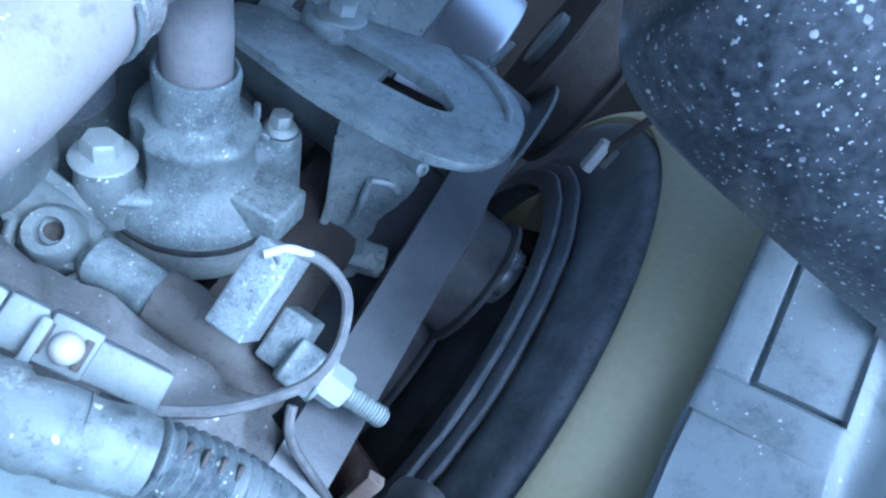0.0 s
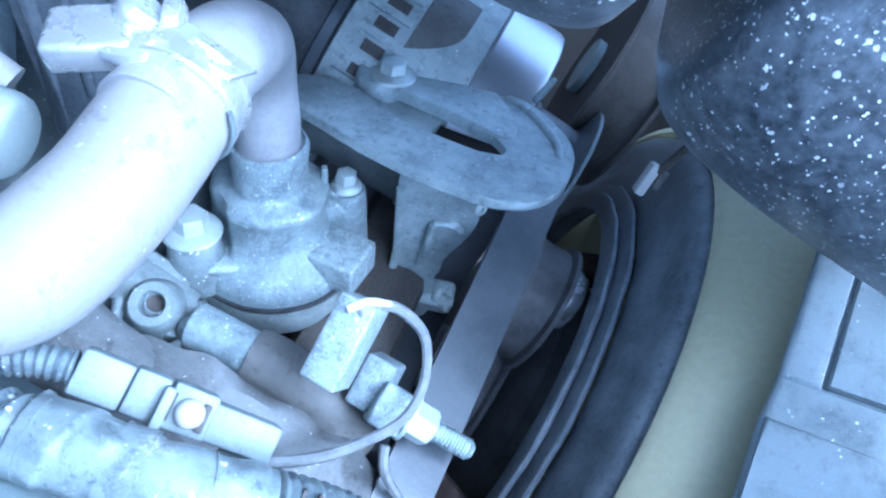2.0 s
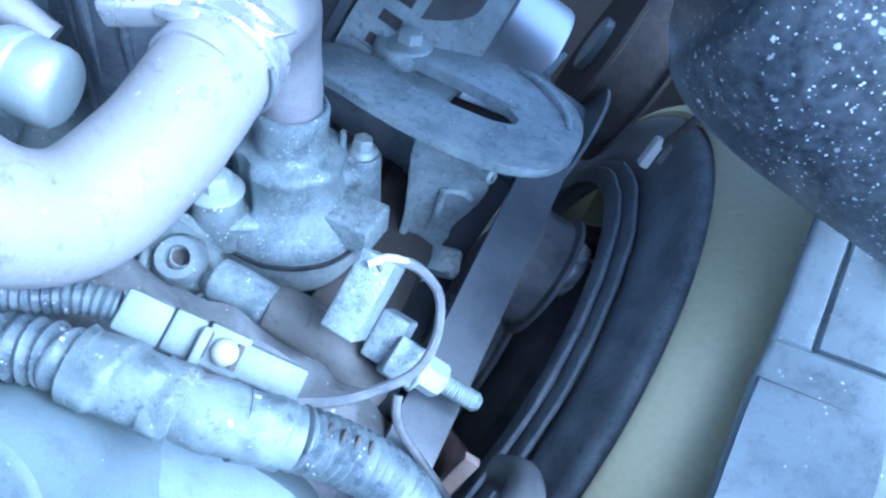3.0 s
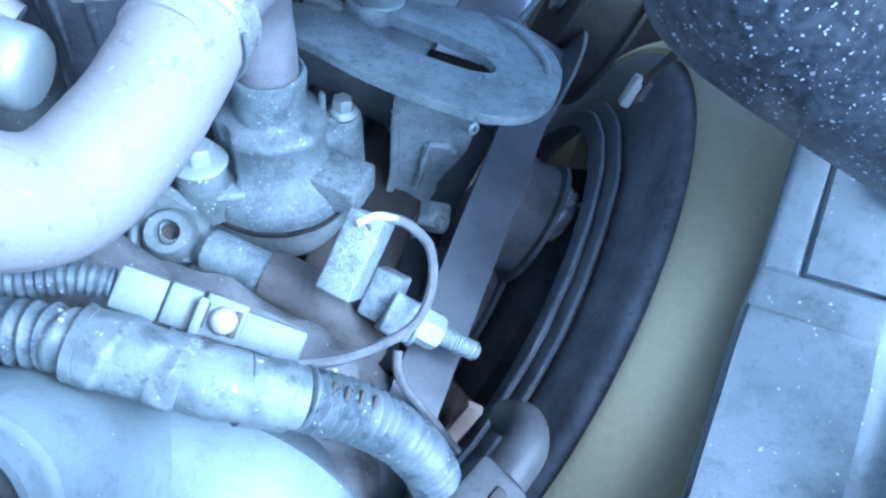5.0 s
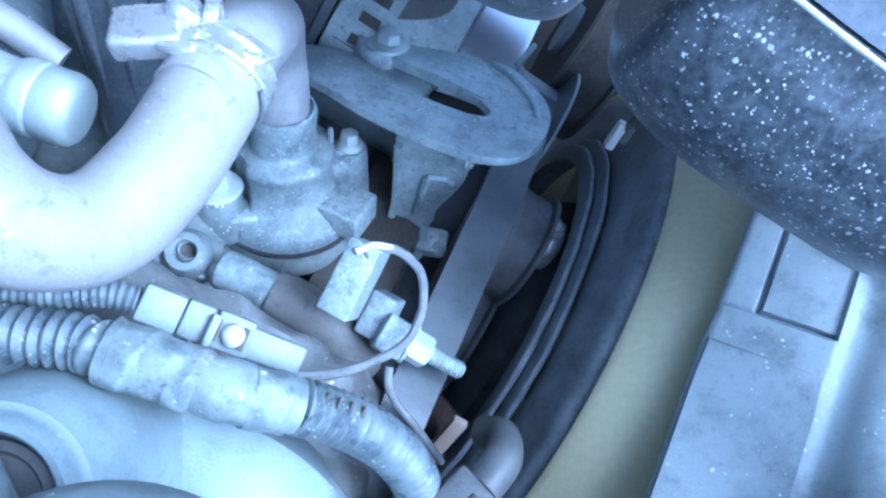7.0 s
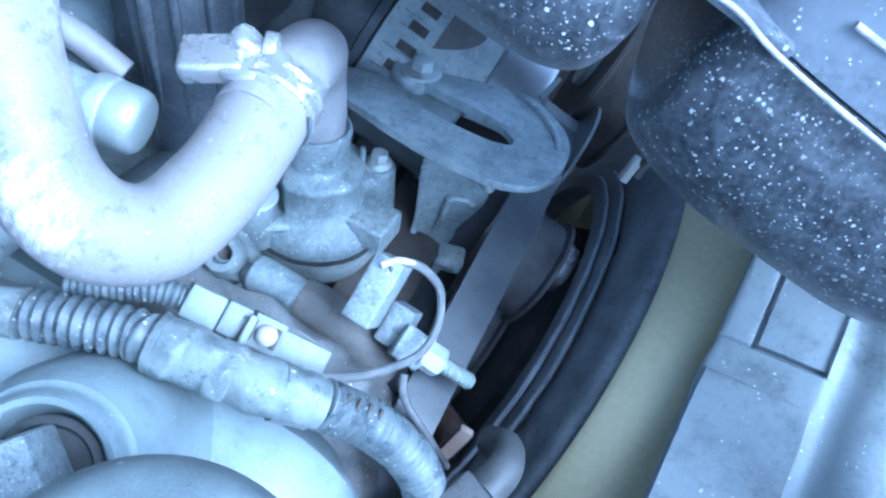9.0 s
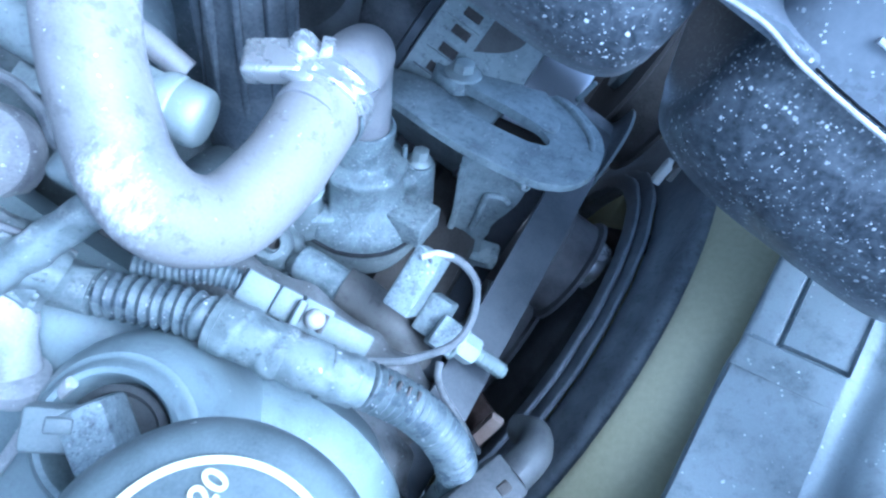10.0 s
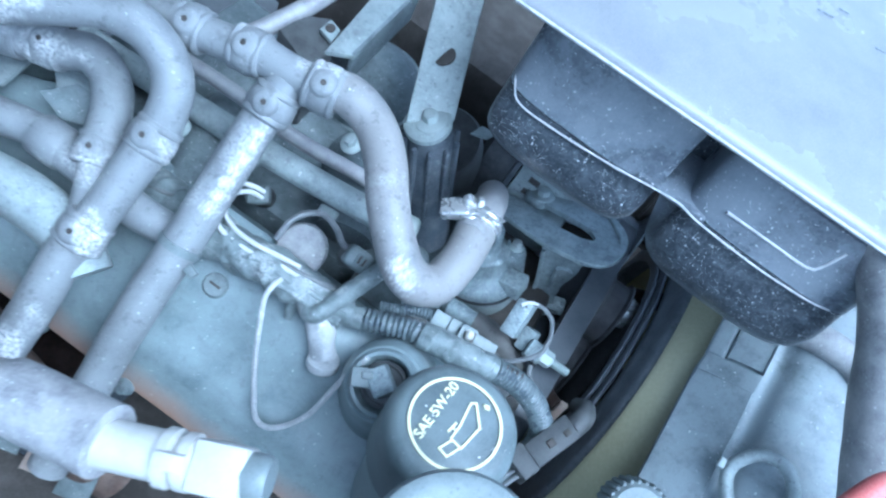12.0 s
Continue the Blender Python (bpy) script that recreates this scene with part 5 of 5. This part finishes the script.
part("tube", tube([(-470, -6, -212), (-402, 1, -205), (-370, 9, -203), (-328, 10, -203), (-290, 6, -205), (-255, 8, -206), (-225, 16, -208)], lambda f, l: 14.5 + 1.2 * math.sin(l * 0.05), 26, 0.8, 4.0, scale=35), HOSE, rp)
part("sleeve", lathe(bmesh.new(), (-352, 10, -203), (1, 0.0, 0.0), [(15.5, -14), (17, -12), (17, 10), (15.5, 12)], 30, 0.6), HOSE, rp)
single("heat_guard", slab(bmesh.new(), [(-470, 20, -206), (-412, 22, -200), (-414, 56, -190), (-400, 60, -192), (-384, 44, -200), (-370, 60, -194), (-352, 62, -204), (-352, 90, -214), (-470, 90, -206)], 3, 0.8), CAST_CLEAN, "bent pale metal guard plate behind the hoses", "guard plate")
single("heat_guard", slab(bmesh.new(), [(-390, 34, -196), (-372, 54, -186), (-350, 56, -190), (-344, 40, -202), (-366, 30, -204)], 3, 0.8), CAST_DARK, "bent dark metal guard plate behind the hoses", "guard plate")
single("large_pipe", tube([(-460, -58, -222), (-390, -44, -214), (-340, -34, -212), (-300, -34, -218), (-270, -46, -232)], 20, 28, 0.8, 5.0), CAST_CLEAN, "broad grey pipe against the valve cover", "pipe")
bolt((-191, 170, -186), (-0.2, -0.5, 0.85), 9, 10, 7, "pale dusty bolt between the pipes")
bolt((-300, 84, -196), (-0.2, -0.5, 0.85), 8, 9, 6, "pale dusty bolt between the pipes")
dome = thing("vacuum_canister", (-215, 250, -230), "hazy grey round canister with a pale band", "canister")
dome_body = part("dome", lathe(bmesh.new(), (-222, 262, -205), (-0.15, -0.45, 0.88), [(46, -40), (48, -10), (47, 6), (42, 20), (32, 31), (18, 38), (1, 40)], 48), CAST_DARK, dome)
part("band", lathe(bmesh.new(), (-222, 262, -205), (-0.15, -0.45, 0.88), [(48.5, -8), (50, -7), (50, 2), (48.5, 3)], 48), CAST_CLEAN, dome_body)
single("cross_tube", tube([(-330, 150, -152), (-307, 158, -146), (-289, 200, -130), (-280, 240, -118), (-276, 300, -100)], 8, 18, 0.4, 4.0), PIPE, "thin grey cross tube behind the joint", "pipe")
single("intake_runner", tube([(-420, 160, -240), (-330, 175, -235), (-260, 190, -245), (-200, 210, -260)], 34, 24, 1.0, 10), CAST_DARK, "dark cast intake runner under the hoses", "manifold", "intake runners")
single("intake_runner", tube([(-150, 120, -232), (-160, 150, -225), (-190, 190, -235), (-215, 220, -260)], 26, 24, 1.0, 8), CAST_DARK, "dark cast intake runner beside the rail", "manifold", "intake runners")
single("intake_runner", tube([(-270, 70, -240), (-285, 110, -225), (-300, 160, -235)], 26, 24, 1.0, 8), CAST_DARK, "dark cast intake runner beside the rail", "manifold", "intake runners")
single("intake_runner", tube([(-95, 90, -228), (-92, 120, -236), (-95, 160, -262)], 22, 24, 1.0, 8), CAST_DARK, "dark cast passage below the hose bend", "manifold", "intake runners")

# ---- low front corner ----
sen = thing("sensor_plug", (90, 70, -250), "dusty grey sensor plug with ridged sides", "connector")
SD = Vector((0.35, 0.85, 0.3)).normalized()
sen_shell = part("shell", block(bmesh.new(), (88, 66, -222), (44, 22, 22), SD, (-0.2, -0.35, 0.9), 2.5), GREYPLUG, sen)
part("collar", block(bmesh.new(), (76, 40, -231), (16, 26, 26), SD, (-0.2, -0.35, 0.9), 2.0), GREYPLUG, sen)
part("window", block(bmesh.new(), (86, 60, -211.5), (7, 6, 3), SD, (-0.2, -0.35, 0.9), 0.8), DARK, sen_shell)
part("window", block(bmesh.new(), (93, 74, -207.5), (6, 5, 3), SD, (-0.2, -0.35, 0.9), 0.8), DARK, sen_shell)
part("boot", tube([(98, 86, -216), (102, 98, -212), (102, 110, -216), (98, 116, -228)], lambda f, l: 9.5 - 2.0 * f, 20, 0.6, 2.0), GREYPLUG, sen)
for k in range(3):
    part("lead", tube([(74 + 6 * k - 6, 32, -230), (68 + 6 * k - 6, 20, -236), (66 + 6 * k - 6, 4, -250)], 2.0, 8), WIRE, sen)
cp = thing("coolant_passage", (0, 130, -270), "speckled cast passage joined to a brown stub", "casting")
part("speckled_end", tube([(-38, 139, -252), (-26, 138, -248), (-12, 137, -246)], 9.5, 26, 0.8, 2.0), CAST, cp)
part("stub", tube([(-14, 137, -246), (-4, 137, -245), (12, 135, -245), (28, 132, -248), (40, 128, -256)], lambda f, l: 11.5 - 1.0 * abs(f - 0.2), 26, 0.8, 2.0), BROWNCAST, cp, "smooth brown cast stub")
wc = thing("timing_cover", (-20, 104, -300), "brown dusted timing cover below the housing", "timing cover")
part("upper_shell", tube([(-120, 104, -262), (-80, 106, -256), (-40, 104, -258), (0, 102, -262), (34, 98, -268), (60, 92, -282)], lambda f, l: 20 + 3 * math.sin(f * 9), 28, 3.0, 4.0, scale=35), WEB, wc)
part("hollow", tube([(-16, 118, -262), (2, 116, -260), (18, 110, -262), (30, 104, -268)], 11, 20, 2.0, 3.0, scale=60), CAST_DARK, wc)
part("front_wall", tube([(40, 98, -250), (52, 92, -262), (56, 84, -284), (54, 78, -320)], 13, 22, 1.5, 4.0), BROWNCAST, wc)
part("ridge", tube([(-10, 100, -238), (8, 98, -240), (24, 92, -246), (36, 84, -256)], 2.2, 10, 0.4, 2.0), CAST_CLEAN, wc)
web = bmesh.new()
nx, ny, grid = 28, 14, []
for i in range(nx + 1):
    row = []
    for j in range(ny + 1):
        x, y = -70 + 140 * i / nx, 66 + 58 * j / ny
        dip = 9 * math.sin(math.pi * j / ny) * math.sin(math.pi * i / nx)
        fold = 2.2 * math.sin(0.30 * math.hypot(x + 6, y - 142))
        fall = 30 * max(0.0, (x - 26) / 44) ** 2 + 22 * max(0.0, (-20 - x) / 50) ** 2 + 10 * max(0.0, (y - 104) / 20) ** 2
        row.append(web.verts.new(P(x, y, -232 - dip + fold - fall + 3 * noise.noise(Vector((x, y, 0)) * 0.05))))
    grid.append(row)
for i in range(nx):
    for j in range(ny):
        web.faces.new((grid[i][j], grid[i + 1][j], grid[i + 1][j + 1], grid[i][j + 1]))
edge = [grid[i][0] for i in range(nx + 1)] + [grid[nx][j] for j in range(1, ny + 1)] + [grid[i][ny] for i in range(nx - 1, -1, -1)] + [grid[0][j] for j in range(ny - 1, 0, -1)]
low = [web.verts.new(v.co + Vector((0, 0, -0.02))) for v in edge]
for k in range(len(edge)):
    web.faces.new((edge[k], edge[(k + 1) % len(edge)], low[(k + 1) % len(edge)], low[k]))
web.faces.new(low)
part("concave_web", web, WEB, wc, "brown dusted hollow of the casting")
single("rusty_plate", block(bmesh.new(), (86, 150, -300), (30, 26, 46), (0.9, -0.1, -0.4), (0, -0.5, 0.85), 5), RUST, "rusty brown iron block below the stud", "iron block")
single("tan_strap", block(bmesh.new(), (96, 122, -285), (8, 5, 60), (1, 0, 0), (0.1, 0.3, 0.9), 1), TAN, "thin tan metal strap in the gap", "strap")
single("exhaust_shield", tube([(-520, -20, -560), (-420, -22, -550), (-340, -18, -545), (-290, -10, -560)], 40, 24, 2.0, 10), RUST, "rusty brown exhaust heat shield below the cover", "heat shield")
single("exhaust_manifold", tube([(-430, -72, -352), (-360, -84, -366), (-300, -92, -384), (-240, -96, -410), (-190, -92, -440)], 26, 26, 4.0, 6.0, scale=30), MANIFOLD, "scaled dark brown exhaust manifold below the cover", "exhaust")

wcl = thing("white_clip", (96, 266, -175), "small white plastic clip in the dark gap", "clip")
part("tab", block(bmesh.new(), (95, 266, -162), (5, 6, 16), (1, 0.2, 0), (-0.75, 0.1, 0.65), 1.2), WHITE, wcl)
part("jaw", block(bmesh.new(), (100, 268, -160), (4, 5, 10), (1, 0.2, 0), (-0.75, 0.1, 0.65), 1.0), BROWNCAST, wcl)
part("stalk", tube([(97, 267, -156), (98, 266, -130), (98, 262, -84)], 2.0, 12), DARK, wcl)
single("hub_cap", lathe(bmesh.new(), (116, 264, -252), (1, 0, 0), [(8, -24), (15, -16), (17, -4), (16, 0), (8, 3), (1, 3.5)], 32), CHROME, "bright worn cap on the idler shaft", "hub cap")
single("cross_pipe", tube([(112, 290, -254), (128, 293, -246), (150, 298, -236)], 10, 20, 0.3, 4.0), RUST, "rusty cross pipe behind the fan clutch", "pipe")
# ---- dark bulk that closes the gaps ----
single("far_head", block(bmesh.new(), (-230, 520, -330), (400, 200, 200), bevel=20), DARK, "dark far bank of the engine behind the alternator", "engine")
single("under_tray", block(bmesh.new(), (100, 250, -640), (760, 1100, 20), bevel=4), DARK, "dark under tray below the engine", "tray", kind="structure")
single("radiator_tank", block(bmesh.new(), (345, 420, -190), (40, 700, 230), bevel=10), DARK, "dark radiator tank behind the shroud", "radiator")
single("frame_rail", block(bmesh.new(), (-150, -150, -555), (900, 70, 160), bevel=8), DARK, "dark frame rail below the valve cover", "frame rail")
for k, x in enumerate((-300, -262, -226)):
    single("heat_plate", slab(bmesh.new(), [(x, -96, -400), (x + 26, -92, -395), (x + 34, -128, -432), (x + 4, -134, -436)], 3, 0.8), TAN if k == 1 else CAST_DARK, "thin bent heat plate beside the manifold", "plate", "heat plates")

# ---- nearest to the wing: hose end with white coupling, reservoir, cables ----
coup = thing("hose_coupling", (-130, -164, -110), "white plastic quick coupling on a grey hose end", "coupling")
KD = Vector((0.90, 0.27, 0.34)).normalized()
K0 = P(-138, -166, -74)
part("hose_end", tube([(-320, -205, -165), (-260, -186, -125), (-200, -172, -94), (-168, -168, -84), (-140, -166, -74)], lambda f, l: 15 + (2.5 if f > 0.72 else 0), 28, 0.4, 3.0), HOSE_DARK, coup, "grey hose end in the coupling")
part("sleeve", lathe(bmesh.new(), K0, KD, [(11, -6), (11.5, 0), (11.5, 24), (10.5, 25)], 32), WHITE, coup)
part("collar", lathe(bmesh.new(), K0 + KD * 0.024, KD, [(10, 0), (13.5, 1), (13.5, 6), (10.5, 7), (10.5, 9), (13, 10), (13, 15), (11, 16)], 32), WHITE, coup)
part("latch", block(bmesh.new(), K0 + KD * 0.030 + Vector((0, -0.006, 0.012)), (14, 8, 6), KD, (0, -0.5, 0.85), 1.2), WHITE, coup)
part("socket", block(bmesh.new(), K0 + KD * 0.052, (24, 23, 21), KD, (0, -0.4, 0.9), 2.0), WHITE, coup)
part("stem", lathe(bmesh.new(), K0 + KD * 0.060, KD, [(10, 0), (10.5, 6), (10.5, 12), (9, 14)], 28), CONN, coup)
rsv = thing("fluid_reservoir", (16, -138, -90), "pale round fluid reservoir lid beside the oil cap", "reservoir")
RN = Vector((-0.15, -0.25, 0.95)).normalized()
part("lid", lathe(bmesh.new(), (14, -138, -30), RN, [(42, -14), (43, -10), (43, -3), (41, 0), (36, 1.5), (33, 0.5), (1, 0.5)], 56), CONN, rsv)
part("tank", lathe(bmesh.new(), (14, -138, -30), RN, [(38, -90), (40, -12)], 40), CONN, rsv)
kn = thing("knurled_cap", (138, 16, -190), "pale knurled filler cap beside the shroud", "filler cap")
skirt = part("skirt", lathe(bmesh.new(), (138, 14, -150), (-0.1, -0.5, 0.85), [(21, -20), (21, 12), (18, 15), (1, 15)], 40), CONN, kn)
for k in range(26):
    a = 2 * math.pi * k / 26
    ax = Vector((-0.1, -0.5, 0.85)).normalized()
    u = ax.orthogonal().normalized()
    way = u * math.cos(a) + ax.cross(u) * math.sin(a)
    part("ridge", lathe(bmesh.new(), P(138, 14, -150) + way * 0.021, ax, [(2.3, -16), (2.3, 11), (1.0, 13)], 8), CONN, skirt)
single("upright_hose", tube([(130, 190, 40), (160, 152, 30), (186, 124, 8), (214, 98, -26), (246, 72, -62), (300, 30, -120), (340, 0, -180)], 22, 28, 0.6, 5.0), HOSE_DARK, "large grey radiator hose beside the resonator", "hose", "radiator hoses")
single("red_cable", tube([(168, -30, -60), (176, -8, -26), (184, 12, -6), (196, 28, 2), (220, 36, -2), (246, 30, -22)], 6.5, 18, 0.3, 3.0), RED, "red rubber battery cable", "cable")
single("bent_hose", tube([(184, 206, -96), (200, 198, -84), (216, 194, -78), (234, 190, -78), (252, 178, -86), (270, 160, -100)], 12, 24, 0.4, 3.0), HOSE_DARK, "dusty bent hose on the shroud", "hose", "radiator hoses")
hc = thing("shroud_clip", (214, 84, -150), "dusty metal ring clip on the shroud", "clip")
part("ring", tube([(190, 84, -136), (200, 98, -122), (218, 100, -116), (234, 88, -122), (236, 70, -136), (222, 60, -146), (202, 66, -146)], 5, 14, 0.2, 2.0, closed=True), CAST_CLEAN, hc)
part("tab", block(bmesh.new(), (188, 84, -136), (14, 8, 4), (1, -0.2, 0.2), (0, -0.5, 0.85), 1), STEEL, hc)
